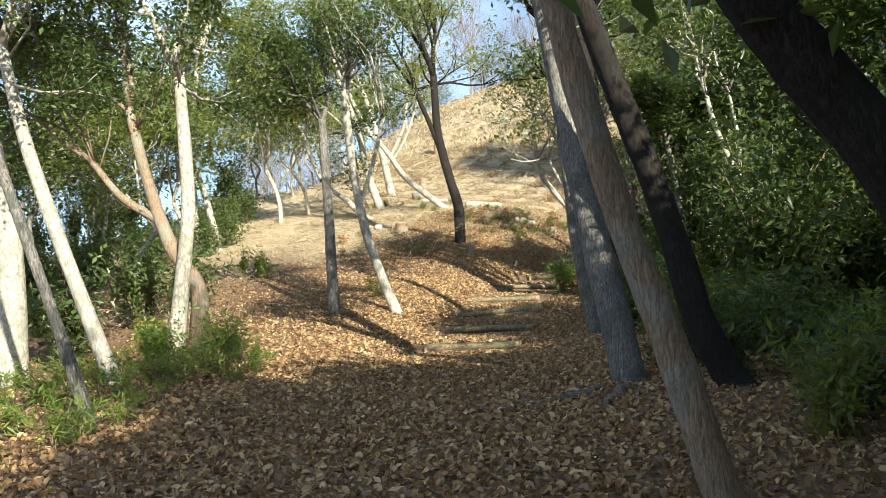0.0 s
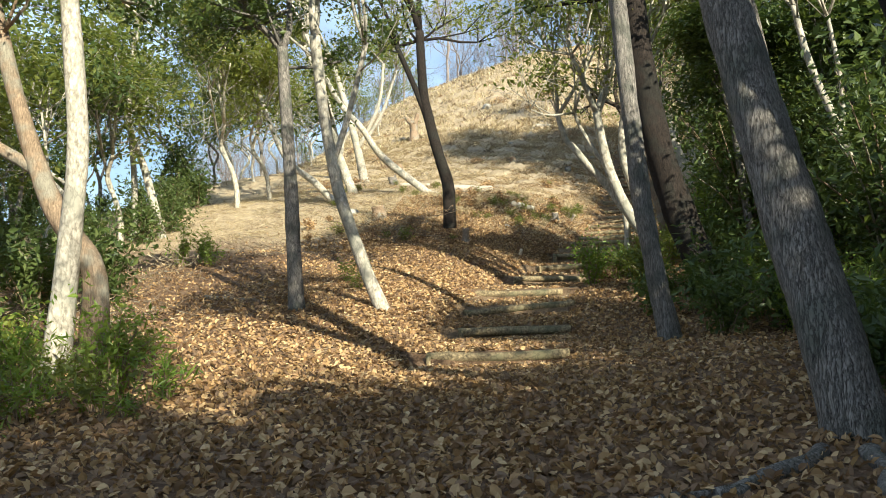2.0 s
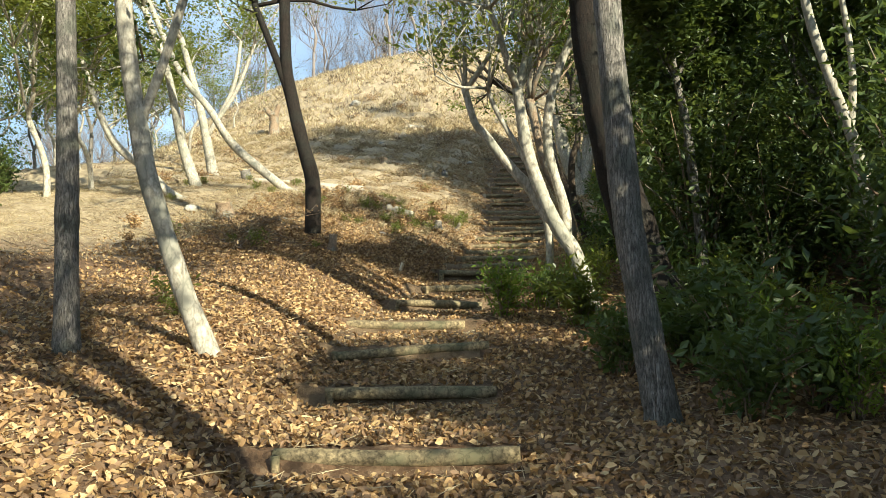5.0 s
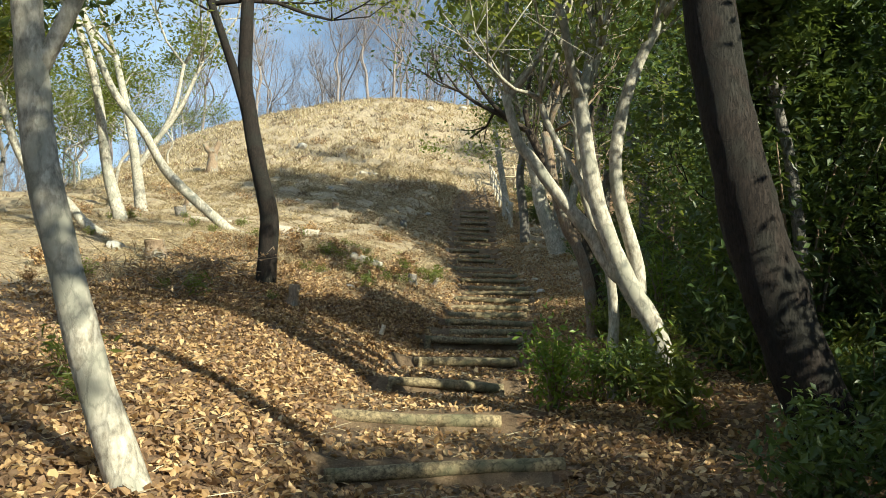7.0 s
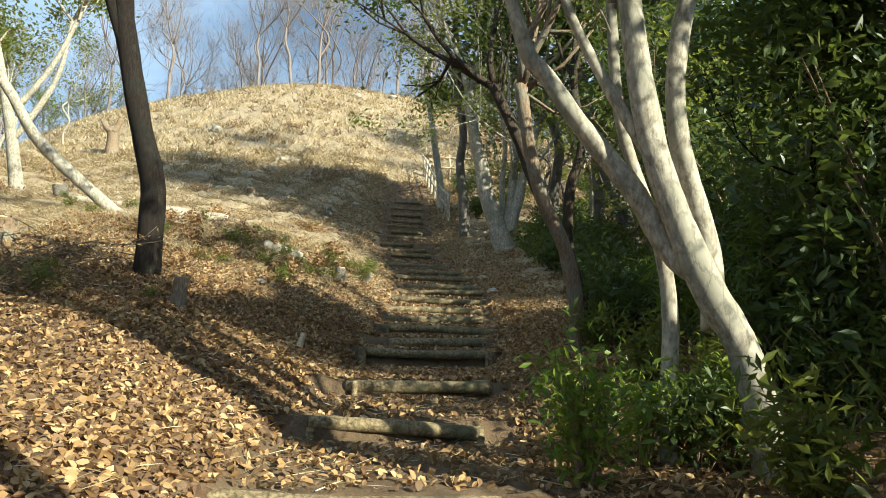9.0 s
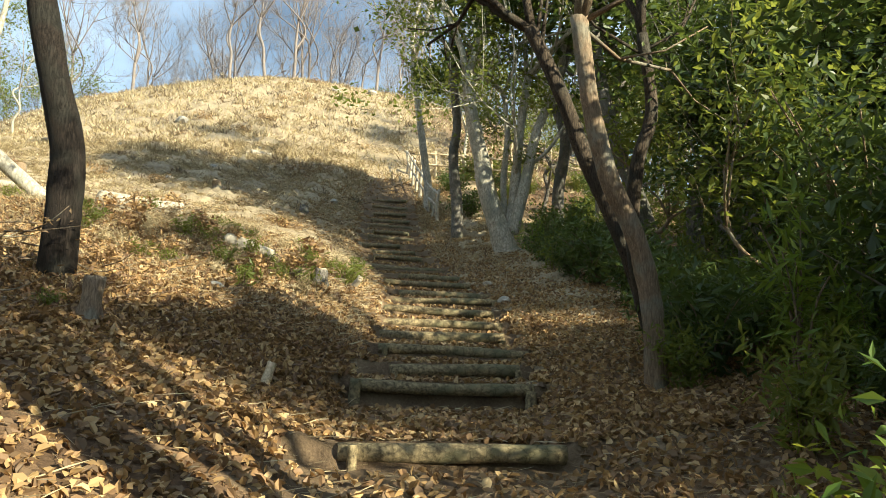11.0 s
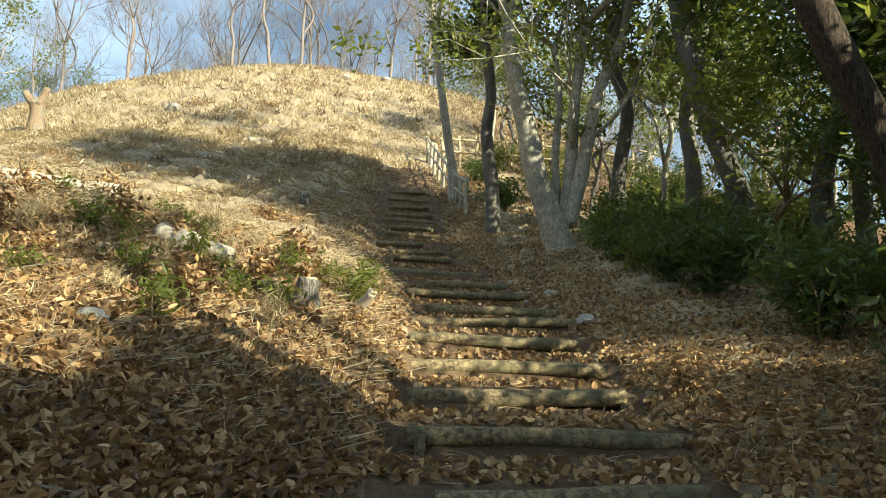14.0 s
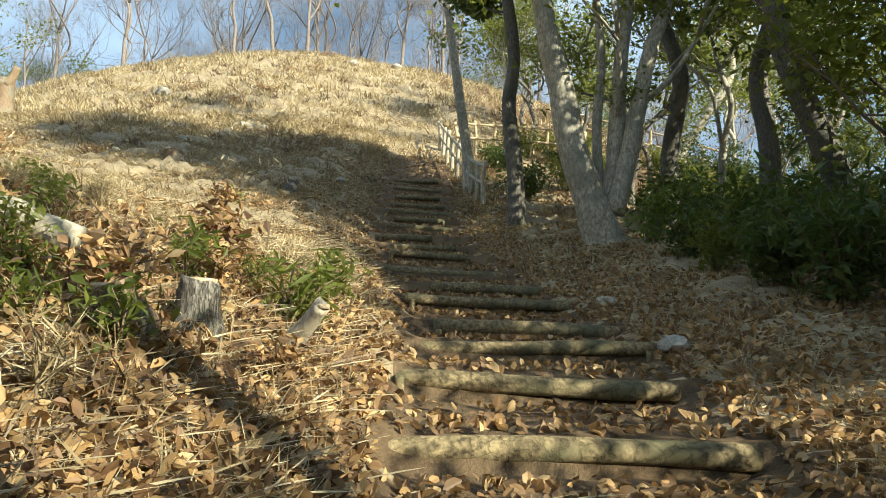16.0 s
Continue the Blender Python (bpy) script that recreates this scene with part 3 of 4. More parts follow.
tree("slender_tree", "slender pale trunk beside the fence", [(((6.1, 41.66, 7.9), (6.0, 41.66, 8.72), (5.62, 41.72, 10.95), (5.17, 41.79, 13.87)), 0.19, 0.12, True)], BARK_PALE, LEAF_LIGHT, 17, 3750, 0.18, 0.51, 32)
tree("slender_tree", "grey trunk beside the upper steps", [(((5.9, 35.0, 5.6), (5.84, 35.01, 6.81), (5.66, 35.04, 8.3), (5.75, 35.02, 9.49), (5.52, 35.06, 11.1)), 0.2, 0.13, True)], BARK_GREY, LEAF_DARK, 15, 13000, 0.2, 0.51, 33)
tree("leaning_tree", "grey leaning trunk among dark undergrowth", [(((10.29, 29.44, 4.6), (9.78, 29.52, 6.18), (9.16, 29.62, 7.69), (8.71, 29.69, 9.3), (8.3, 29.75, 12.0)), 0.26, 0.17, True)], BARK_GREY, LEAF_LIGHT, 16, 4500, 0.18, 0.51, 34)
tree("leaning_tree", "pale crooked trunk near the crest fence", [(((15.51, 47.76, 10.3), (16.64, 47.58, 12.13), (17.78, 47.4, 14.05), (17.9, 47.4, 15.5)), 0.2, 0.14, True)], BARK_PALE, LEAF_LIGHT, 18, 5250, 0.19, 0.59, 35)
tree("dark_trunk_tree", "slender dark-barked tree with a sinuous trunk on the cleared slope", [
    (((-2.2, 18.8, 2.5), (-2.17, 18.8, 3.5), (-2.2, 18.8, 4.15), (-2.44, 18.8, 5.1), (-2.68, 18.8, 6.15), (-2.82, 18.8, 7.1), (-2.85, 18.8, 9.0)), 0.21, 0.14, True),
    (((-2.66, 18.8, 6.0), (-3.0, 18.78, 7.0), (-3.6, 18.75, 8.6)), 0.11, 0.08, True)], BARK_DARK_SHADE, LEAF_LIGHT, 12, 6500, 0.13, 0.45, 36)
tree("slender_tree", "straight pale trunk standing in fallen leaves", [(((-2.62, 6.8, 0.8), (-2.65, 6.85, 1.45), (-2.68, 6.93, 2.15), (-2.71, 7.0, 2.85), (-2.75, 7.08, 3.65), (-2.8, 7.16, 4.45), (-2.85, 7.26, 5.4)), 0.135, 0.095, True)], BARK_GREY, LEAF_DARK, 8, 8550, 0.11, 0.36, 37)
tree("forked_tree", "slim pale forked trunk standing in fallen leaves", [
    (((-1.22, 7.25, 0.66), (-1.49, 7.25, 1.34), (-1.73, 7.22, 2.1), (-1.92, 7.2, 2.8), (-2.05, 7.18, 3.6), (-2.13, 7.15, 4.4), (-2.2, 7.1, 5.5)), 0.12, 0.09, True),
    (((-2.0, 7.2, 3.3), (-1.65, 7.18, 4.2), (-1.3, 7.15, 5.3)), 0.055, 0.045, True)], BARK_PALE, LEAF_DARK, 8, 6200, 0.11, 0.36, 38)
tree("slender_tree", "pale upright trunk above ferny grass", [(((-4.36, 3.1, 0.7), (-4.18, 3.1, 1.85), (-4.0, 3.1, 3.0), (-4.0, 3.1, 4.1), (-4.05, 3.1, 5.6)), 0.155, 0.11, True)], BARK_PALE, LEAF_DARK, 9, 8550, 0.11, 0.38, 39)
tree("forked_tree", "brown forked trunk with a bent side limb", [
    (((-4.03, 3.35, 0.7), (-4.0, 3.32, 1.6), (-4.45, 3.3, 2.32), (-4.77, 3.3, 3.1), (-5.05, 3.3, 4.1), (-5.3, 3.3, 5.2)), 0.17, 0.09, True),
    (((-4.75, 3.3, 2.95), (-5.5, 3.25, 3.45), (-6.1, 3.2, 4.2)), 0.09, 0.06, True)], BARK_BROWN, LEAF_DARK, 9, 8550, 0.11, 0.38, 40)
tree("slender_tree", "white sunlit trunk leaning over grass", [(((-3.63, 0.08, 0.42), (-4.33, -0.09, 2.59), (-4.73, -0.18, 3.99), (-5.04, -0.26, 5.5)), 0.12, 0.085, True)], BARK_PALE, LEAF_DARK, 8, 7875, 0.11, 0.38, 41)
tree("slender_tree", "thin grey leaning trunk at the path's edge", [(((-2.07, -2.51, 0.24), (-2.48, -2.61, 1.66), (-2.93, -2.72, 3.19), (-3.3, -2.77, 4.6)), 0.075, 0.05, True)], BARK_GREY, LEAF_DARK, 7, 5625, 0.11, 0.38, 42)
tree("stout_tree", "stout pale trunk with a swollen foot", [(((-6.02, 0.78, 0.39), (-5.97, 0.8, 2.64), (-6.23, 0.73, 4.27), (-6.4, 0.7, 5.5)), 0.24, 0.16, True)], BARK_PALE, LEAF_DARK, 9, 10125, 0.11, 0.42, 43)
tree("leaning_tree", "pale crooked trunk leaning low over the cleared slope", [
    (((-4.2, 26.0, 4.5), (-4.6, 26.02, 4.8), (-6.23, 26.13, 6.23), (-7.06, 26.19, 7.49), (-8.16, 26.26, 8.93), (-9.37, 26.34, 11.71)), 0.17, 0.09, True),
    (((-6.8, 26.17, 7.1), (-6.1, 26.2, 8.2), (-5.5, 26.3, 9.8)), 0.08, 0.05, True)], BARK_PALE, LEAF_LIGHT, 13, 5250, 0.16, 0.47, 44)
tree("slender_tree", "white trunk with a swollen foot on the slope", [(((-7.83, 27.08, 4.9), (-8.37, 27.11, 6.52), (-8.9, 27.15, 9.17), (-9.77, 27.21, 11.51)), 0.2, 0.1, True)], BARK_PALE, LEAF_LIGHT, 14, 7500, 0.16, 0.47, 45)
tree("slender_tree", "white trunk with forked limbs on the slope", [
    (((-9.51, 34.6, 6.2), (-10.05, 34.63, 9.13), (-10.96, 34.69, 12.6)), 0.24, 0.12, True),
    (((-9.8, 34.6, 8.0), (-8.6, 34.6, 10.2), (-8.2, 34.6, 12.4)), 0.11, 0.07, True)], BARK_PALE, LEAF_LIGHT, 16, 7500, 0.18, 0.51, 46)
tree("leaning_tree", "white trunk leaning low from the slope", [(((-7.6, 24.6, 4.2), (-8.0, 24.62, 4.5), (-8.68, 24.66, 5.22), (-9.81, 24.74, 6.2), (-10.59, 24.79, 8.0), (-11.2, 24.8, 10)), 0.17, 0.09, True)], BARK_PALE, LEAF_LIGHT, 12, 7000, 0.16, 0.47, 47)
tree("slender_tree", "thin white trunk above the shaded bank", [(((-12.51, 19.74, 3.0), (-13.04, 19.64, 5.42), (-13.52, 19.54, 7.4), (-13.11, 19.62, 10.59)), 0.14, 0.09, True)], BARK_PALE, LEAF_LIGHT, 13, 4500, 0.16, 0.51, 48)
tree("slender_tree", "thin pale trunk above the shaded bank", [(((-13.89, 20.29, 3.2), (-13.88, 20.29, 5.76), (-14.07, 20.25, 8.31)), 0.11, 0.08, True)], BARK_PALE, LEAF_DARK, 12, 4500, 0.16, 0.51, 49)

for wx, wy, ws in ((5.9, 13.0, 90), (5.5, 11.5, 91)):
    wz = float(ground(wx, wy))
    tree("evergreen_tree", "slim evergreen with a rounded crown at the wood's edge", [(((wx, wy, wz), (wx - 0.15, wy, wz + 1.5), (wx - 0.25, wy + 0.05, wz + 2.7), (wx - 0.4, wy + 0.1, wz + 3.6)), 0.09, 0.06, True)],
         BARK_GREY, LEAF_DARK, 6.0, 6500, 0.16, 0.42, ws, clear=3.0, limb=1.0)


# ---- woods on both sides ----
def proto(kind, label, mat, leaf, height, leaves, size, seed, trunk=0.11, levels=2, cluster=0.6, lean=0.5, low=0.35, kids=(3, 4), clear=0.8, wild=0.28):
    """A tree at the origin of the plan, to be copied; its stem rises to the part of its height named by low."""
    rng = np.random.default_rng(seed)
    h = height * low
    pts = [(0, -200, 0)]
    for i in range(1, 5):
        pts.append((lean * (i / 4) ** 1.5 * rng.normal(0, 1), -200 + lean * (i / 4) ** 1.5 * rng.normal(0, 1), h * i / 4))
    g = float(ground(0, -200))
    pts = [(a, b, c + g) for a, b, c in pts]
    side = [pts[2], (pts[2][0] + rng.normal(0, 0.5), -200 + rng.normal(0, 0.5), pts[2][2] + h * 0.4), (pts[2][0] + rng.normal(0, 1.1), -200 + rng.normal(0, 1.1), pts[2][2] + h * 0.8)]
    return tree(kind, label, [(pts, trunk, trunk * 0.65, True), (side, trunk * 0.6, trunk * 0.4, True)], mat, leaf, height, leaves, size, cluster, seed, levels=levels, limb=height * 0.2, segs=9, kids=kids, clear=clear, wild=wild)


def scatter(protos, places, seed, scales=(0.8, 1.2)):
    """Copies of the protos at the places, the protos themselves at the first ones."""
    rng = np.random.default_rng(seed)
    for i, (x, y) in enumerate(places):
        k = i % len(protos)
        s = rng.uniform(*scales)
        m = Matrix.LocRotScale((x, y, float(ground(x, y))), Euler((rng.normal(0, 0.04), rng.normal(0, 0.04), rng.uniform(0, 6.28))), (s, s, s))
        if i < len(protos):
            protos[k].matrix_basis = m
        else:
            copy = copy_thing(protos[k], m)
            copy.matrix_basis = m


def places(n, xr, yr, seed, gap, keep=lambda x, y: True):
    rng = np.random.default_rng(seed)
    out = []
    for _ in range(n * 60):
        x, y = rng.uniform(*xr), rng.uniform(*yr)
        if keep(x, y) and all((x - a) ** 2 + (y - b) ** 2 > gap * gap for a, b in out):
            out.append((x, y))
            if len(out) == n:
                break
    return out


wood = [proto("evergreen_tree", "dark evergreen tree with a dense leafy crown in the wood", BARK_GREY, LEAF_DARK, 9.5, 2500, 0.25, 60, 0.11),
        proto("evergreen_tree", "dark evergreen tree with a thin dark trunk in the wood", BARK_DARK_SHADE, LEAF_MID, 8.5, 2500, 0.25, 61, 0.09),
        proto("evergreen_tree", "pale-stemmed evergreen tree in the wood", BARK_PALE, LEAF_DARK, 9.0, 2500, 0.24, 62, 0.09),
        proto("evergreen_tree", "olive-green tree with a low leafy crown", BARK_BROWN, LEAF_LIGHT, 7.0, 2500, 0.22, 63, 0.08, low=0.2)]
SUNWARD, ACROSS = (0.66, -0.75), (0.75, 0.66)


def wood_height(x, y):
    """How tall the wood may grow: an invented profile whose gaps let sun through and whose taller groups cast the
    wanted shadows.
    """
    a, s = x * SUNWARD[0] + y * SUNWARD[1], x * ACROSS[0] + y * ACROSS[1]
    # how far the shadows should run away from the sun, strip by strip
    reach = np.interp(s, (-8, 0, 4.8, 5.8, 7.4, 8.2, 10.8, 11.6, 12.2, 13.6, 14.2, 18.3, 19.0, 23.2, 24.2, 29, 30, 60), (-2.0, -4.5, -7.5, -8.5, -7.0, -1.5, -1.5, -8, -16, -16, -13.0, -13.0, -25, -25, -38, -40, -26, -26))
    return (a - reach) * 0.51


def plant_wood(protos, spots, seed, lo, hi):
    rng = np.random.default_rng(seed)
    chosen = [(x, y) for x, y in spots if wood_height(x, y) > lo]
    for i, (x, y) in enumerate(chosen):
        k = i % len(protos)
        s = min(float(wood_height(x, y)), hi) * rng.uniform(0.85, 1.0) / 9.0
        m = Matrix.LocRotScale((x, y, float(ground(x, y))), Euler((rng.normal(0, 0.04), rng.normal(0, 0.04), rng.uniform(0, 6.28))), (s, s, s))
        if i < len(protos):
            protos[k].matrix_basis = m
        else:
            copy_thing(protos[k], m).matrix_basis = m


plant_wood(wood, places(110, (5.6, 23), (-20, 30), 3, 1.55, lambda x, y: x > curve(MIDDLE, y) + (6.2 if -6 < y < 5 else 4.0) and y < 27) + [(9.0, 27.6), (11.2, 26.4), (12.5, 30.4), (10.9, 33.0), (13.6, 35.0), (15.2, 31.0), (12.4, 38.4), (16.2, 39.5), (14.0, 43.0), (17.6, 35.6), (19.5, 42), (9.9, 37.6)] + places(5, (14, 24), (44, 54), 14, 3.0), 4, 2.6, 8.5)
# Added trees, mostly out of view, whose crowns shade the walk and steps.
shade_trees = [proto("evergreen_tree", "leafy evergreen tree added to shade the walk", BARK_GREY, LEAF_DARK, 9.0, 5500, 0.23, 64, 0.12)]
scatter(shade_trees, [(6.9, -11.6), (4.6, -15.0), (2.0, -17.5), (8.0, -8.4), (9.4, -6.6), (9.6, -4.2), (10.4, -2.6), (8.3, 11.4), (7.2, 12.6), (7.7, 1.0), (8.4, 21.4), (8.9, 23.1), (9.4, 24.4), (7.6, -9.6), (9.2, -10.4), (8.8, -7.4), (10.6, -8.8), (6.9, -7.9), (7.9, -6.2)], 5, (0.64, 0.78))
# Added evergreens with heavy crowns that throw the shadow band across the hill.
scatter([proto("tall_evergreen", "tall dark evergreen with a heavy crown, added to shade the hill", BARK_GREY, LEAF_DARK, 13.5, 11000, 0.33, 65, 0.2, cluster=0.8, low=0.45)], [(10.4, 27.4), (9.7, 31.2), (12.2, 28.6), (8.9, 33.6)], 15, (0.95, 1.1))
# Three more added sunward of the middle steps, to keep those in shadow.
scatter([proto("tall_evergreen", "broad dark evergreen with a dense crown, added to shade the steps", BARK_GREY, LEAF_DARK, 9.0, 7000, 0.26, 66, 0.16, cluster=0.7, low=0.4)], [(10.9, 19.3), (11.9, 21.0), (12.6, 23.0)], 18, (0.85, 1.0))
west = [proto("olive_tree", "olive-green tree on the far bank", BARK_PALE, LEAF_LIGHT, 8.5, 3600, 0.22, 70, 0.1),
        proto("evergreen_tree", "dark evergreen tree on the far bank", BARK_GREY, LEAF_DARK, 9.0, 4200, 0.23, 71, 0.1),
        proto("slender_tree", "thin white-stemmed tree on the far bank", BARK_PALE, LEAF_LIGHT, 9.0, 2400, 0.19, 72, 0.08)]
scatter(west, places(40, (-30, -8), (2, 56), 8, 2.3, lambda x, y: x < -11 - 0.06 * max(0, y - 20) or (y < 12 and x < -8.5)), 9)
scatter([proto("evergreen_tree", "small evergreen beyond the crest", BARK_GREY, LEAF_LIGHT, 5.0, 2600, 0.16, 73, 0.09, low=0.2)],
        [(-22, 76), (-16, 79), (-27, 72), (-32, 66), (8, 82), (3, 84), (14, 80), (20, 74), (24, 66), (19, 60), (26, 55)], 10)
slope_trees = [proto("slender_tree", "slender yellow-green tree on the shaded side of the hill", BARK_PALE, LEAF_LIGHT, 8.0, 2600, 0.17, 74, 0.1, low=0.5),
               proto("crooked_tree", "crooked grey tree on the shaded side of the hill", BARK_GREY, LEAF_LIGHT, 7.0, 2600, 0.17, 75, 0.11, lean=1.0, low=0.45)]
scatter(slope_trees, places(20, (8.5, 24), (30, 54), 16, 2.2), 17, (0.75, 1.15))
bare = [proto("bare_tree", "leafless grey tree on the crest against the sky", BARK_BARE, None, 10.5, 0, 0.1, 80 + k, 0.1, levels=3, low=0.36, kids=(4, 5), wild=0.1, lean=0.08) for k in range(3)]
scatter(bare, [(-1.9, 71.5), (6, 77), (1, 78)] + places(120, (-46, 36), (71.5, 94), 12, 1.2), 13, (0.8, 1.4))


# ---- undergrowth ----
def shrub(name, label, leaf, height, radius, leaves, size, slim, seed, stems=9, mat=None, flat=0.2, tangle=False):
    """Stems that fan out from one foot, with leaves along their upper parts; built at the origin of the plan."""
    rng = np.random.default_rng(seed)
    root = thing(name, (0, -220, 0), label, "shrub")
    lines, along = [], []
    for k in range(stems):
        a, q = rng.uniform(0, 6.28), rng.uniform(0.25, 1.0)
        h = height * rng.uniform(0.6, 1.1) * (1.1 - 0.35 * q)
        end = np.array([math.cos(a) * radius * q, math.sin(a) * radius * q, h])
        mid = end * np.array([0.35, 0.35, 0.6]) + rng.normal(0, 0.05 * radius, 3)
        foot = (0.08 * math.cos(a) * radius, 0.08 * math.sin(a) * radius, -0.05)
        if tangle:
            w = rng.uniform(-1, 1, 3) * (radius, radius, 0) + (0, 0, rng.uniform(0.0, height * 0.7))
            run = np.array([math.cos(a), math.sin(a), rng.normal(0.05, 0.25)]) * radius * rng.uniform(0.3, 0.9)
            foot, mid, end = w, w + run * 0.5 + rng.normal(0, 0.06, 3), w + run + (0, 0, rng.normal(0, 0.1))
            foot[2], end[2] = max(foot[2], 0.0), max(end[2], 0.01)
        line, rad = smooth_line([foot, mid, end], [0.011, 0.008, 0.003], 4)
        lines.append(tube(line, rad * (0.6 + height * 0.5), 4))
        along.append(line[2:])
    tagged(part("stemwork", *joined(lines), mat or BARK_BROWN, root), kind="stuff")
    along = np.concatenate(along)
    if leaves:
        c = along[rng.integers(0, len(along), leaves)] + rng.normal(0, 0.17, (leaves, 3)) * np.array([radius, radius, height]) * 0.9
        c[:, 2] = np.abs(c[:, 2]) + 0.03
        part("foliage", *leaf_mesh(c, size, rng, flat, slim, 0.3), leaf, root, smooth=False)
    return root


def edge(y):
    """How far from the path's middle the undergrowth begins on its shaded side."""
    return np.interp(y, (-10, -4, 0, 5, 8, 10, 14, 17, 22, 30), (2.6, 3.2, 3.0, 2.5, 1.9, 1.55, 1.5, 2.1, 2.7, 2.8))


def on_east(lo, hi):
    return lambda x, y: edge(y) + lo < x - curve(MIDDLE, y) < edge(y) + hi


low_dark = [shrub("evergreen_shrub", "low dark evergreen shrub under the trees", LEAF_DARK, 0.75, 0.75, 1000, 0.12, 0.45, 101),
            shrub("evergreen_shrub", "dark broad-leaved shrub beside the path", LEAF_MID, 1.0, 0.8, 1000, 0.15, 0.36, 102),
            shrub("leafy_shrub", "mid-green shrub with narrow leaves", LEAF_LIGHT, 0.8, 0.7, 900, 0.14, 0.28, 103)]
scatter(low_dark, places(85, (2, 13), (-9, 30), 21, 0.75, on_east(0.25, 4.0)), 22, (0.7, 1.25))
tall_dark = [shrub("tall_shrub", "tall dense dark evergreen bush in the shade", LEAF_DARK, 2.6, 1.3, 2400, 0.18, 0.45, 104, 14),
             shrub("tall_shrub", "tall dense bush with glossy leaves in the shade", LEAF_DARK, 3.2, 1.4, 3600, 0.14, 0.4, 105, 14)]
scatter(tall_dark, places(60, (4, 17), (-8, 24), 23, 1.2, lambda x, y: on_east(2.6, 10.0)(x, y) and wood_height(x, y) > 2.4 and not (x < 8 and y > 17.5) and not (x < 10.5 and -7 < y < 7)) + [(6.9, 14.0), (7.4, 15.0), (6.5, 15.3), (6.6, 6.9), (7.3, 6.2), (6.9, 8.0)], 24, (0.75, 1.25))
bamboo = [shrub("bamboo_grass", "bright yellow-green bush with narrow leaves at the path's edge", LEAF_FRESH, 0.9, 0.5, 420, 0.17, 0.2, 106, 8),
          shrub("bamboo_grass", "fresh green dwarf bamboo among dark shrubs", LEAF_FRESH, 1.1, 0.45, 360, 0.2, 0.17, 107, 7)]
scatter(bamboo, [(3.35, 11.2), (5.6, 11.5), (6.3, 13.0), (5.6, 15.6), (6.0, 18.0), (4.6, 6.6), (5.4, 4.2), (5.9, 2.0), (6.6, -0.5), (-7.5, 12.86), (-7.1, 12.5), (-7.9, 12.6), (6.9, 30.0), (7.9, 28.7), (8.6, 8.0)], 25, (0.75, 1.2))
scatter([shrub("bamboo_plant", "tall fresh green bamboo shoots with long narrow leaves", LEAF_FRESH, 2.1, 0.5, 300, 0.26, 0.16, 115, 6)], [(5.0, 15.7), (5.5, 14.6), (6.2, 16.2), (5.9, 12.4), (6.9, 14.4)], 37, (0.8, 1.15))
scatter([shrub("leafy_shrub", "yellow-green shrub on the shaded slope", LEAF_LIGHT, 1.0, 0.9, 900, 0.14, 0.4, 116, 10), shrub("evergreen_shrub", "dark shrub on the shaded slope", LEAF_DARK, 0.9, 0.9, 900, 0.15, 0.42, 117, 10)],
        places(46, (7.2, 22), (28, 50), 38, 1.1), 39, (0.6, 1.3))
scatter([shrub("hill_weed", "low dry weed clump on the hill", STRAW, 0.35, 0.45, 260, 0.16, 0.12, 118, 26, BARK_BROWN, 0.2, True), shrub("hill_weed", "low brown weed clump on the hill", LEAF_DRY, 0.3, 0.4, 200, 0.12, 0.3, 119, 26, BARK_BROWN, 0.2, True)],
        places(52, (-16, 10), (29, 72), 40, 1.3, lambda x, y: abs(x - curve(MIDDLE, y)) > 1.6 and x < 7 + 0.1 * (y - 40)), 41, (0.6, 1.5))
scatter([shrub("leafy_shrub", "bright yellow-green leafy bush at the foot of a pale tree", LEAF_FRESH, 0.8, 0.5, 900, 0.09, 0.36, 120, 12), shrub("leafy_shrub", "sunlit yellow-green bush with small leaves", LEAF_SUNNY, 0.75, 0.45, 900, 0.08, 0.4, 121, 12)],
        [(2.2, 11.05), (2.35, 11.7), (2.75, 11.35), (3.9, 12.6), (-3.5, 1.3), (-4.3, 2.1), (-2.6, 1.6), (6.3, 9.2), (4.9, 5.4), (5.6, 7.2), (6.0, 6.4), (6.5, 11.2)], 42, (0.8, 1.2))
fern = [shrub("grassy_tuft", "loose tuft of green grass and seedlings in leaf litter", LEAF_FRESH, 0.4, 0.34, 170, 0.15, 0.14, 108, 9),
        shrub("grassy_tuft", "low green weeds in fallen leaves", LEAF_LIGHT, 0.3, 0.4, 180, 0.1, 0.35, 109, 9)]
scatter(fern, [(-2.6, 0.2), (-2.2, 0.7), (-1.7, 0.4), (-3.0, 1.0), (-1.9, 1.4), (-3.3, -0.6), (-2.7, -0.9), (-3.6, -1.4)] + places(44, (-6.3, -1.2), (-7, 4.2), 26, 0.55, lambda x, y: x < 0.1 - 0.33 * (y + 3) - 1.2), 27, (0.65, 1.35))
scatter([shrub("grassy_tuft", "small green tuft on the cleared slope", LEAF_LIGHT, 0.28, 0.3, 130, 0.11, 0.22, 110, 8)],
        [(1.4, 22.9), (1.1, 23.4), (0.7, 23.0), (1.7, 24.0), (-0.4, 23.6), (-0.9, 22.6), (0.3, 21.3), (-3.2, 17.0), (-3.9, 17.6), (-2.6, 9.8), (-2.2, 8.9), (0.2, 30.5), (-1.6, 20.6), (-0.2, 20.1)], 28, (0.8, 1.5))
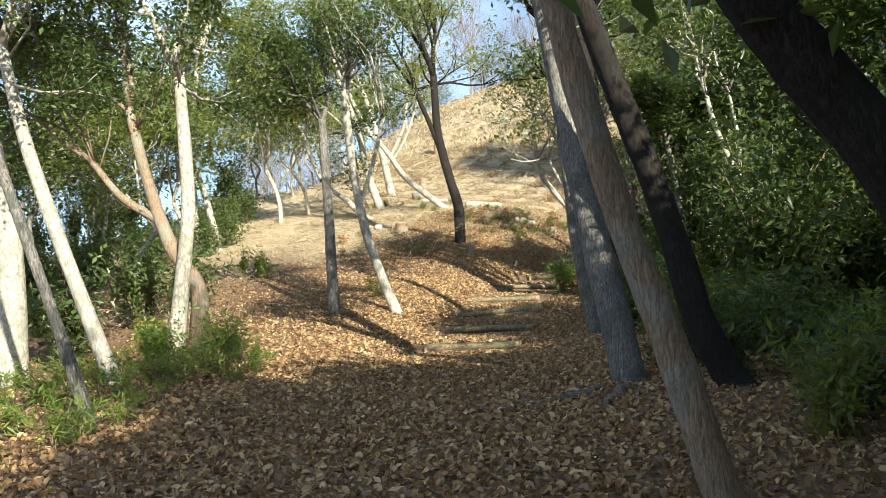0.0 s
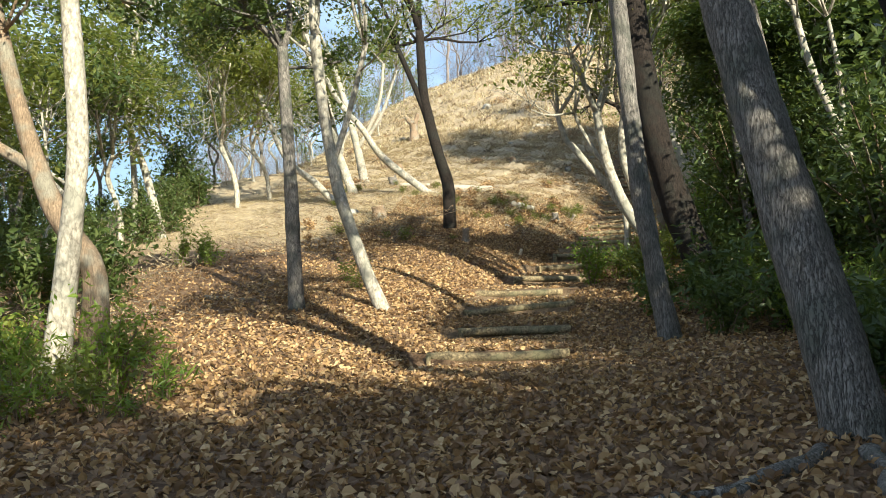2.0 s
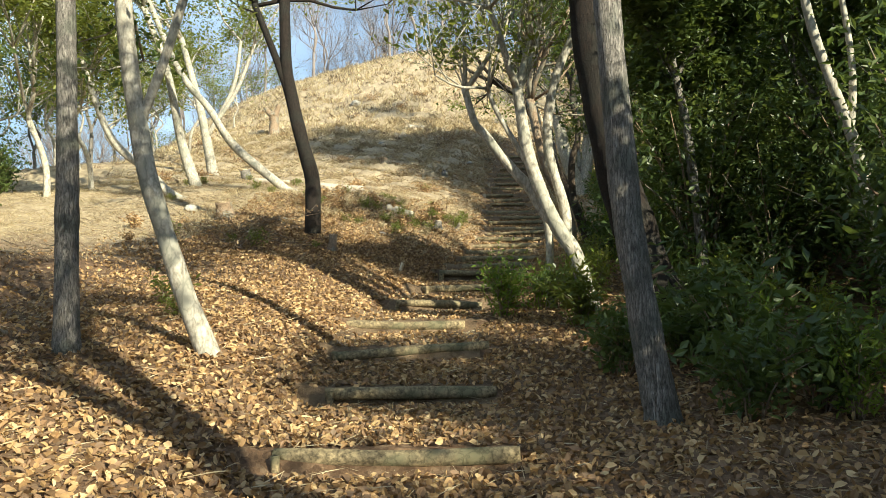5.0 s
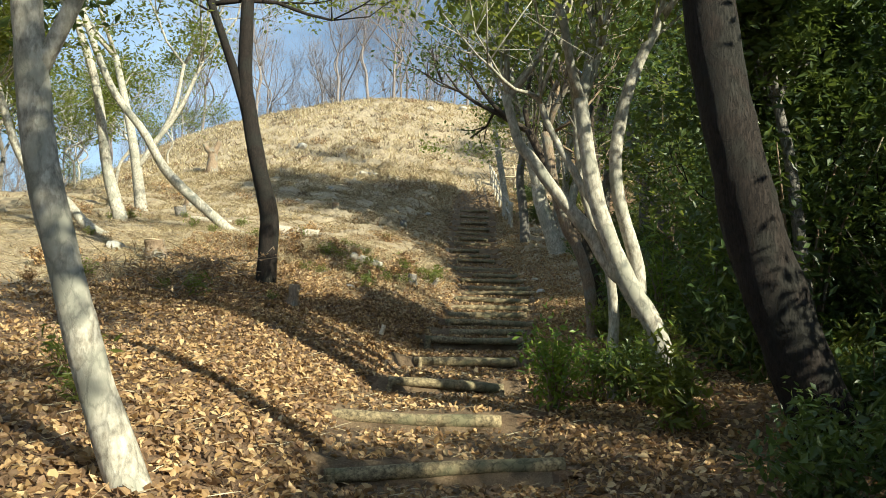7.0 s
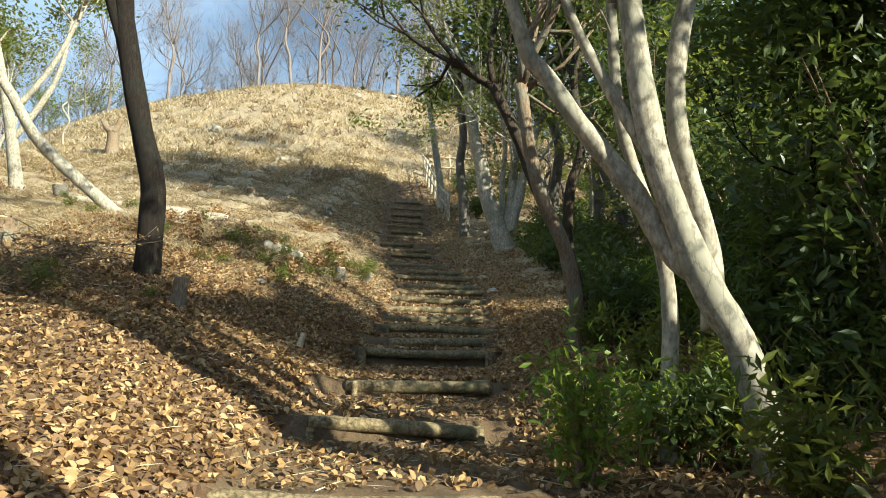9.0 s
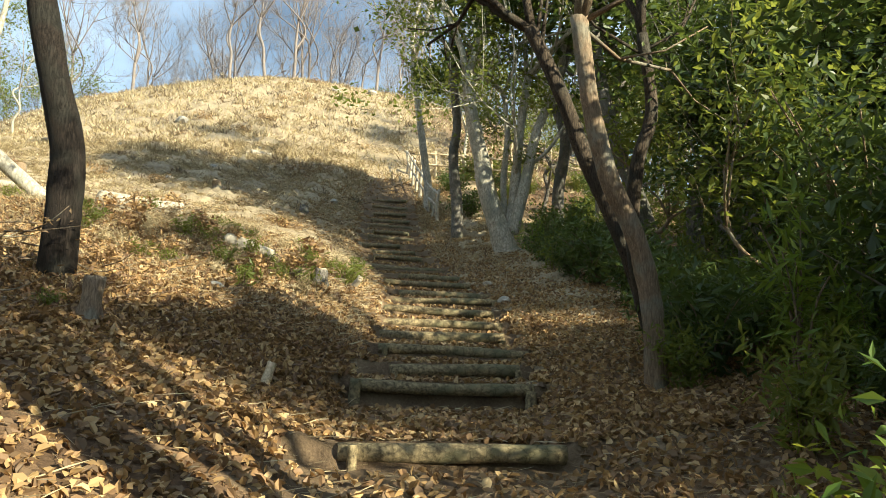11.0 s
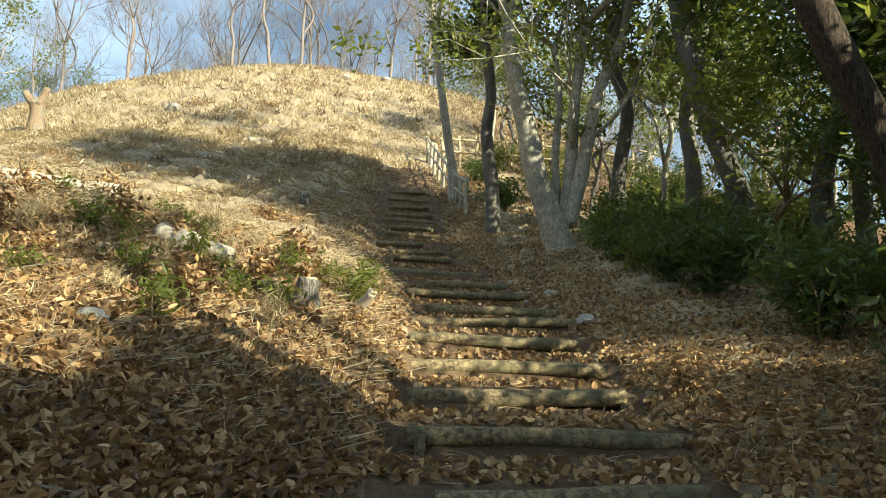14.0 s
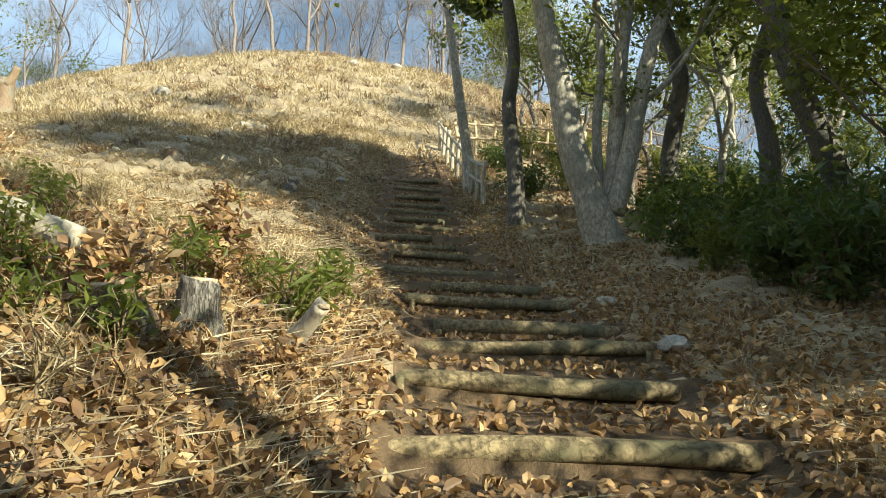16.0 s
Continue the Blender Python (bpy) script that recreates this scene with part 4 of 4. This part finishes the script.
weeds = [shrub("weed_clump", "clump of dead brown leafy weeds on the cleared slope", LEAF_DRY, 0.32, 0.3, 240, 0.085, 0.5, 122, 12),
         shrub("weed_clump", "low olive-green leafy weed clump among cut stalks", LEAF_LIGHT, 0.28, 0.3, 220, 0.07, 0.45, 123, 12),
         shrub("weed_clump", "clump of dry yellow grass and stalks", STRAW, 0.24, 0.2, 200, 0.14, 0.07, 124, 16, STRAW)]
scatter(weeds, places(42, (-3.4, 1.7), (20.6, 25.2), 43, 0.36, lambda x, y: x < curve(MIDDLE, y) - 1.2) + places(36, (-8.5, 0.8), (17, 30), 44, 0.7, lambda x, y: x < curve(MIDDLE, y) - 1.3) + [(3.95, 20.3)], 45, (0.6, 1.25))
brush = [shrub("dead_brush", "tangled heap of dry brown brush", LEAF_DRY, 0.45, 0.9, 420, 0.09, 0.4, 111, 48, BARK_BROWN, 0.3, True),
         shrub("dead_brush", "dry brown bramble on the bank", STRAW, 0.5, 0.8, 380, 0.12, 0.12, 112, 48, BARK_BROWN, 0.2, True)]
scatter(brush, [(-6.6, 8.6), (-7.3, 9.4), (-6.9, 10.2), (-7.8, 10.6), (-3.8, 18.9), (-4.6, 18.6), (-3.2, 19.4), (-5.4, 19.2), (-3.4, 16.9), (3.0, 52.3), (4.2, 51.6), (5.1, 51.2), (-5.4, 7.2), (-6.0, 6.2), (-8.6, 8.4), (-8.0, 6.8), (-9.6, 10.5), (-6.2, 13.8), (-2.2, 24.5), (-0.4, 45.2), (0.4, 44.6)], 29, (0.75, 1.25))
bank = places(26, (-17, -6.5), (3, 30), 30, 1.2, lambda x, y: not (y > 9 and x > -12.5))
scatter([shrub("bank_shrub", "shaded evergreen shrub on the bank", LEAF_DARK, 1.5, 1.1, 1300, 0.16, 0.42, 113, 12)], bank + places(22, (-24, -13), (0, 26), 34, 1.6), 31, (0.6, 1.2))
scatter([shrub("tall_shrub", "tall shaded evergreen shrub on the far bank", LEAF_DARK, 2.8, 1.5, 1900, 0.2, 0.42, 114, 12)], places(20, (-25, -15), (-2, 28), 35, 2.0), 36, (0.8, 1.2))


# ---- fence on the hill ----
def fence(label, ends, count, height, mat, seed, rails=(0.5, 0.92)):
    rng = np.random.default_rng(seed)
    (x0, y0), (x1, y1) = ends
    root = thing("fence", (x0, y0, float(ground(x0, y0))), label, "fence")
    base = np.array(root.location)
    feet = []
    for k in range(count):
        s = k / (count - 1)
        x, y = x0 + (x1 - x0) * s, y0 + (y1 - y0) * s
        feet.append(np.array([x, y, float(ground(x, y))]) - base)
        h = height * rng.uniform(0.92, 1.12)
        v, f, caps = tube(*smooth_line([feet[-1] - (0, 0, 0.2), feet[-1] + (rng.normal(0, 0.03), rng.normal(0, 0.03), h * 0.5), feet[-1] + (rng.normal(0, 0.05), rng.normal(0, 0.05), h)], [0.07, 0.066, 0.062], 3), 9, rng, 0.03)
        part("post", *joined([(v, f, caps)]), mat, root)
    for k in range(count - 1):
        for r in rails:
            a, b = feet[k] + (0, -0.07, height * r), feet[k + 1] + (0, -0.07, height * r)
            v, f, caps = tube(np.linspace(a - (b - a) * 0.04, b + (b - a) * 0.04, 4), [0.045] * 4, 8, rng, 0.03)
            part("rail", *joined([(v, f, caps)]), mat, root)
    return root


fence("bleached wooden post-and-rail fence beside the upper steps", ((6.1, 48.3), (5.9, 38.6)), 9, 1.15, PALEWOOD, 1)
fence("weathered wooden post-and-rail fence across the slope", ((6.7, 47.6), (11.4, 46.6)), 8, 1.3, CUTWOOD, 2)
fence("weathered wooden post-and-rail fence near the crest", ((13.0, 53.6), (18.6, 49.6)), 10, 1.4, CUTWOOD, 3)


# ---- stumps, cut logs, stones ----
def stump(x, y, h, r, label, mat, seed, lean=0.05):
    rng = np.random.default_rng(seed)
    z = float(ground(x, y))
    root = thing("tree_stump", (x, y, z), label, "stump")
    lx, ly = rng.normal(0, lean, 2)
    v, f, caps = tube(*smooth_line([(0, 0, -0.15), (0, 0, 0.02), (lx * 0.5, ly * 0.5, h * 0.55), (lx, ly, h)], [r * 1.5, r * 1.25, r, r * 0.95], 5), 14, rng, 0.06)
    v[-16:-2, 2] += rng.normal(0, 0.03 * min(h, 0.5), 14)
    part("bole", *joined([(v, f, caps)]), mat, root)
    top = np.array([[lx, ly, h - 0.02], [lx, ly, h + 0.006]])
    part("cut_face", *joined([tube(top, [r * 0.86, r * 0.8], 14, rng, 0.04)]), CUTWOOD, root, "pale sawn face")
    return root


stump(-1.42, 17.03, 0.42, 0.1, "short sawn stump with brown bark on the bank", BARK_BROWN, 1)
stump(0.9, 22.0, 0.27, 0.11, "sunlit weathered stump with a dark hollow top", BARK_GREY, 2)
stump(1.38, 22.3, 0.26, 0.05, "thin pale cut stem leaning beside the steps", PALEWOOD, 3, 0.08)
stump(0.62, 21.66, 0.2, 0.11, "split old stump among straw", BARK_BROWN, 4, 0.12)
stump(-5.03, 20.95, 0.45, 0.22, "broad cut stump on the cleared slope", BARK_BROWN, 5)
stump(0.21, 16.1, 0.2, 0.04, "thin cut stem standing in leaf litter", CUTWOOD, 6)
stump(-3.59, 17.82, 0.3, 0.06, "thin cut stem in brush", BARK_BROWN, 7)
stump(-6.9, 30.5, 0.4, 0.2, "old stump on the cleared slope", BARK_GREY, 8)
stump(-8.6, 38.5, 0.5, 0.2, "old stump on the cleared slope", BARK_BROWN, 9)
stump(-2.1, 38.2, 0.3, 0.16, "low cut stump in straw", BARK_BROWN, 10)
stump(0.9, 36.2, 0.22, 0.14, "low cut stump in straw", BARK_GREY, 11)
knob = stump(-10.0, 48.8, 1.45, 0.3, "tall pollarded stump with a knobbly tan head", BARK_BROWN, 12, 0.15)
for k, (dx, dz) in enumerate(((-0.5, 0.3), (0.35, 0.5))):
    v, f, caps = tube(*smooth_line([(0, 0, 1.2), (dx * 0.6, 0.05, 1.2 + dz * 0.7), (dx, 0.0, 1.45 + dz)], [0.2, 0.17, 0.14], 3), 10, np.random.default_rng(k), 0.05)
    part("limb", *joined([(v, f, caps)]), BARK_BROWN, knob, "sawn limb stub")


def fallen(name, label, a, b, r, mat, seed, bend=0.04, lift=0.6):
    """A pole or log lying on the ground from a to b."""
    rng = np.random.default_rng(seed)
    pts = []
    for s in np.linspace(0, 1, 6):
        x, y = a[0] + (b[0] - a[0]) * s, a[1] + (b[1] - a[1]) * s
        pts.append([x + rng.normal(0, bend), y + rng.normal(0, bend), float(ground(x, y)) + r * lift])
    base = np.array([a[0], a[1], float(ground(*a))])
    ob = new(name, np_mesh(name, *joined([tube(*smooth_line(np.array(pts) - base, np.linspace(r, r * 0.75, 6), 3), 9, rng, 0.05)]), mat))
    ob.location = base
    return tagged(ob, label, "fallen wood")


fallen("fallen_log", "thick bleached log lying on the cleared slope", (-3.35, 26.15), (-1.75, 25.95), 0.21, PALEWOOD, 1)
fallen("fallen_log", "short pale log lying in straw", (-0.62, 22.85), (0.12, 22.62), 0.125, PALEWOOD, 2, 0.015, 0.9)
fallen("fallen_log", "pale sawn pole lying on the hill", (-1.55, 48.2), (-0.5, 48.1), 0.14, PALEWOOD, 3)
fallen("fallen_log", "sawn log lying near the leaning tree", (-6.2, 29.0), (-4.9, 28.9), 0.12, PALEWOOD, 4)
fallen("fallen_branch", "bare branch lying in fallen leaves", (-5.0, 8.3), (-3.7, 7.6), 0.035, BARK_BROWN, 5)
fallen("fallen_branch", "thin branch lying in fallen leaves", (-2.9, 15.3), (-1.4, 15.6), 0.025, BARK_BROWN, 6)
fallen("fallen_branch", "grey stick lying in fallen leaves", (2.3, -2.0), (3.0, -1.6), 0.03, BARK_GREY, 7)
fallen("fallen_branch", "thin dry branch lying on the slope", (-4.6, 22.6), (-3.0, 23.3), 0.02, STRAW, 8)
fallen("fallen_branch", "thin dry branch lying on the slope", (-5.2, 36.5), (-3.6, 37.1), 0.04, BARK_BARE, 9)
fallen("fallen_branch", "dry branch lying below the fence", (4.5, 44.8), (5.2, 45.6), 0.05, BARK_BROWN, 10)
fallen("surface_root", "grey tree root spreading over the leaf litter", (3.65, -0.9), (2.9, -1.7), 0.06, BARK_GREY, 11, 0.03, 0.1)
fallen("surface_root", "grey tree root spreading over the leaf litter", (3.9, -0.95), (3.75, -1.9), 0.065, BARK_GREY, 12, 0.03, 0.1)


def stone(x, y, size, label, mat, seed):
    rng = np.random.default_rng(seed)
    bm = bmesh.new()
    bmesh.ops.create_icosphere(bm, subdivisions=2, radius=1)
    for v in bm.verts:
        v.co *= 1 + 0.35 * noise.noise(v.co * 1.3 + Vector((seed, 0, 0)))
        v.co.x, v.co.y, v.co.z = v.co.x * size, v.co.y * size * 0.8, v.co.z * size * 0.55
    me = bpy.data.meshes.new("stone")
    bm.to_mesh(me)
    bm.free()
    me.materials.append(mat)
    ob = new("stone", me)
    ob.location = (x, y, float(ground(x, y)) + size * 0.2)
    ob.rotation_euler = (0, 0, rng.uniform(0, 6))
    return tagged(ob, label, "stone")


for sx, sy, ss, sm in ((4.78, 26.4, 0.13, PALEWOOD), (4.52, 24.1, 0.16, STONE), (-0.53, 19.8, 0.13, STONE), (-5.6, 54.9, 0.45, STONE), (-4.1, 41.0, 0.2, STONE), (2.1, 40.4, 0.2, STONE),
                       (-2.6, 21.4, 0.15, STONE), (-6.6, 22.8, 0.25, STONE), (3.3, 66.0, 0.4, STONE), (6.1, 68.0, 0.45, STONE), (-2.8, 44.0, 0.2, STONE)):
    stone(sx, sy, ss, "pale rough stone lying on the ground", sm, int(200 + sx * 10 + sy))


# ---- fallen leaves, straw ----
def stuff(name, label, v, f, mat, category):
    ob = new(name, np_mesh(name, v, f, mat, False))
    return tagged(ob, label, category, kind="stuff")


def clear_of_logs(x, y):
    gap = np.min(np.abs(y[:, None] - np.array(LOGS)[None, :] + 0.06), axis=1)
    thin = (np.arange(len(x)) % 5 < 2) | (y < 9)
    return ((gap > 0.18) & thin) | (np.abs(x - curve(MIDDLE, y)) > 1.05)


def fallen_leaves():
    rng = np.random.default_rng(50)
    n = 120000
    y = -11 + 33 * rng.random(n) ** 0.95
    x = curve(MIDDLE, y) + rng.normal(-0.6, 3.1, n)
    keep = (x > -9) & (x < 9.5) & (rng.random(n) < np.where(y < 15, 1, np.clip(1 - (y - 15) / 12, 0.25, 1)))
    keep &= clear_of_logs(x, y)
    x, y = x[keep], y[keep]
    z = ground(x, y) + rng.uniform(0.005, 0.045, len(x))
    v, f = leaf_mesh(np.stack([x, y, z], -1), 0.076, rng, 0.25, 0.7, 0.3, True)
    stuff("fallen_leaves", "brown curled fallen leaves covering the woodland floor", v, f, LEAF_DRY, "leaves")
    n = 22000
    x, y = rng.uniform(-5, 1.9, n), 16.5 + 8 * rng.random(n) ** 1.3
    keep = x < curve(MIDDLE, y) - 1.0
    x, y = x[keep], y[keep]
    v, f = leaf_mesh(np.stack([x, y, ground(x, y) + rng.uniform(0.01, 0.09, len(x))], -1), 0.08, rng, 0.1, 0.55, 0.4, True)
    stuff("fallen_leaves", "large curled brown leaves heaped on the bank beside the steps", v, f, LEAF_DRY, "leaves")
    n = 85000
    y, u = 15 + 33 * rng.random(n) ** 1.6, rng.normal(-0.5, 3.2, n)
    x = curve(MIDDLE, y) + u
    keep = clear_of_logs(x, y) & ((u > -1.3) | (y < 19) | (rng.random(n) < 0.85))
    x, y = x[keep], y[keep]
    n = len(x)
    c = np.stack([x, y, ground(x, y) + rng.uniform(0.01, 0.05, n)], -1)
    v, f = leaf_mesh(c[y < 25], 0.08, rng, 0.2, 0.74, 0.22, True)
    stuff("fallen_leaves", "dry leaves lying thick beside the steps", v, f, LEAF_DRY, "leaves")
    v, f = leaf_mesh(c[y >= 25], 0.085, rng, 0.2, 0.66, 0.3)
    stuff("fallen_leaves", "dry leaves scattered over the slope and steps", v, f, LEAF_DRY, "leaves")


def straw_blades(n, xr, yr, seed, long, wide, lying, keep):
    """Single dry blades: standing ones in clumps, or lying ones."""
    rng = np.random.default_rng(seed)
    if lying:
        x, y = rng.uniform(*xr, n), rng.uniform(*yr, n)
    else:
        c = max(1, n // 14)
        k = rng.integers(0, c, n)
        wide_by = 0.1 if yr[0] < 40 else 0.3
        x, y = rng.uniform(*xr, c)[k] + rng.normal(0, wide_by, n), rng.uniform(*yr, c)[k] + rng.normal(0, wide_by, n)
    ok = keep(x, y)
    x, y = x[ok], y[ok]
    n = len(x)
    a = rng.uniform(0, 6.28, n)
    s = rng.uniform(0.5, 1.4, n) * long * (1 + ease(y, 30, 60) * 0.6)
    w = wide * (1 + ease(y, 23, 50) * 2.4)
    up = rng.uniform(0.02, 0.3, n) if lying else rng.uniform(0.25, 1.1, n)
    p = np.stack([x, y, ground(x, y) + (0.02 if lying else -0.02)], -1)
    side = np.stack([-np.sin(a), np.cos(a), rng.normal(0, 0.6, n)], -1) * w[:, None]
    way = np.stack([np.cos(a) * np.cos(up), np.sin(a) * np.cos(up), np.sin(up)], -1) * s[:, None]
    v = np.stack([p - side, p + side, p + way * 0.55 + side * 0.8 + (0, 0, 0.004), p + way], 1).reshape(-1, 3)
    o = np.arange(n)[:, None] * 4
    return v, np.concatenate([o + np.array([[0, 1, 2]]), o + np.array([[0, 2, 3]])])


def off_steps(x, y):
    under_log = (np.abs(x + 2.55) < 1.0) & (np.abs(y - 26.05) < 0.3)
    return (np.abs(x - curve(MIDDLE, y)) > 1.15) & ~under_log


fallen_leaves()
open_slope = lambda x, y: off_steps(x, y) & (x < curve(MIDDLE, y) + 3.5 + 0.1 * np.maximum(y - 40, 0))
stuff("dry_grass", "standing tufts of dry straw on the cleared hill", *straw_blades(80000, (-14, 8), (18, 50), 60, 0.18, 0.0045, False, open_slope), STRAW, "grass")
stuff("dry_grass", "cut straw and stalks lying on the cleared hill", *straw_blades(75000, (-14, 8), (19, 50), 61, 0.24, 0.004, True, open_slope), STRAW, "grass")
stuff("dry_grass", "straw covering the upper hill", *straw_blades(60000, (-26, 22), (46, 80), 62, 0.22, 0.008, False, lambda x, y: x > -60), STRAW, "grass")
stuff("dry_grass", "straw and grass stems among fallen leaves", *straw_blades(6000, (-5, 6), (3, 21), 63, 0.22, 0.0025, True, lambda x, y: x > -60), STRAW, "grass")
stuff("dry_grass", "tangled cut stalks on the bank beside the steps", *straw_blades(13000, (-7, 1.9), (18.5, 29), 65, 0.24, 0.0024, True, off_steps), STRAW, "grass")
stuff("dry_grass", "dry standing tufts on the bank beside the steps", *straw_blades(16000, (-6, 1.9), (19, 28), 66, 0.2, 0.004, False, off_steps), STRAW, "grass")
stuff("cut_sticks", "brown and grey cut sticks littering the cleared slope", *straw_blades(5500, (-10, 1.9), (17, 34), 67, 0.4, 0.005, True, open_slope), BARK_BROWN, "brushwood")
stuff("cut_sticks", "dark twigs and dead stems on the cleared slope", *straw_blades(4500, (-10, 1.9), (16.5, 30), 68, 0.22, 0.005, False, open_slope), BARK_BROWN, "brushwood")
stuff("weed_tufts", "dark dead weeds dotted over the hill", *straw_blades(16000, (-20, 14), (28, 76), 64, 0.22, 0.008, False, off_steps), BARK_BROWN, "grass")
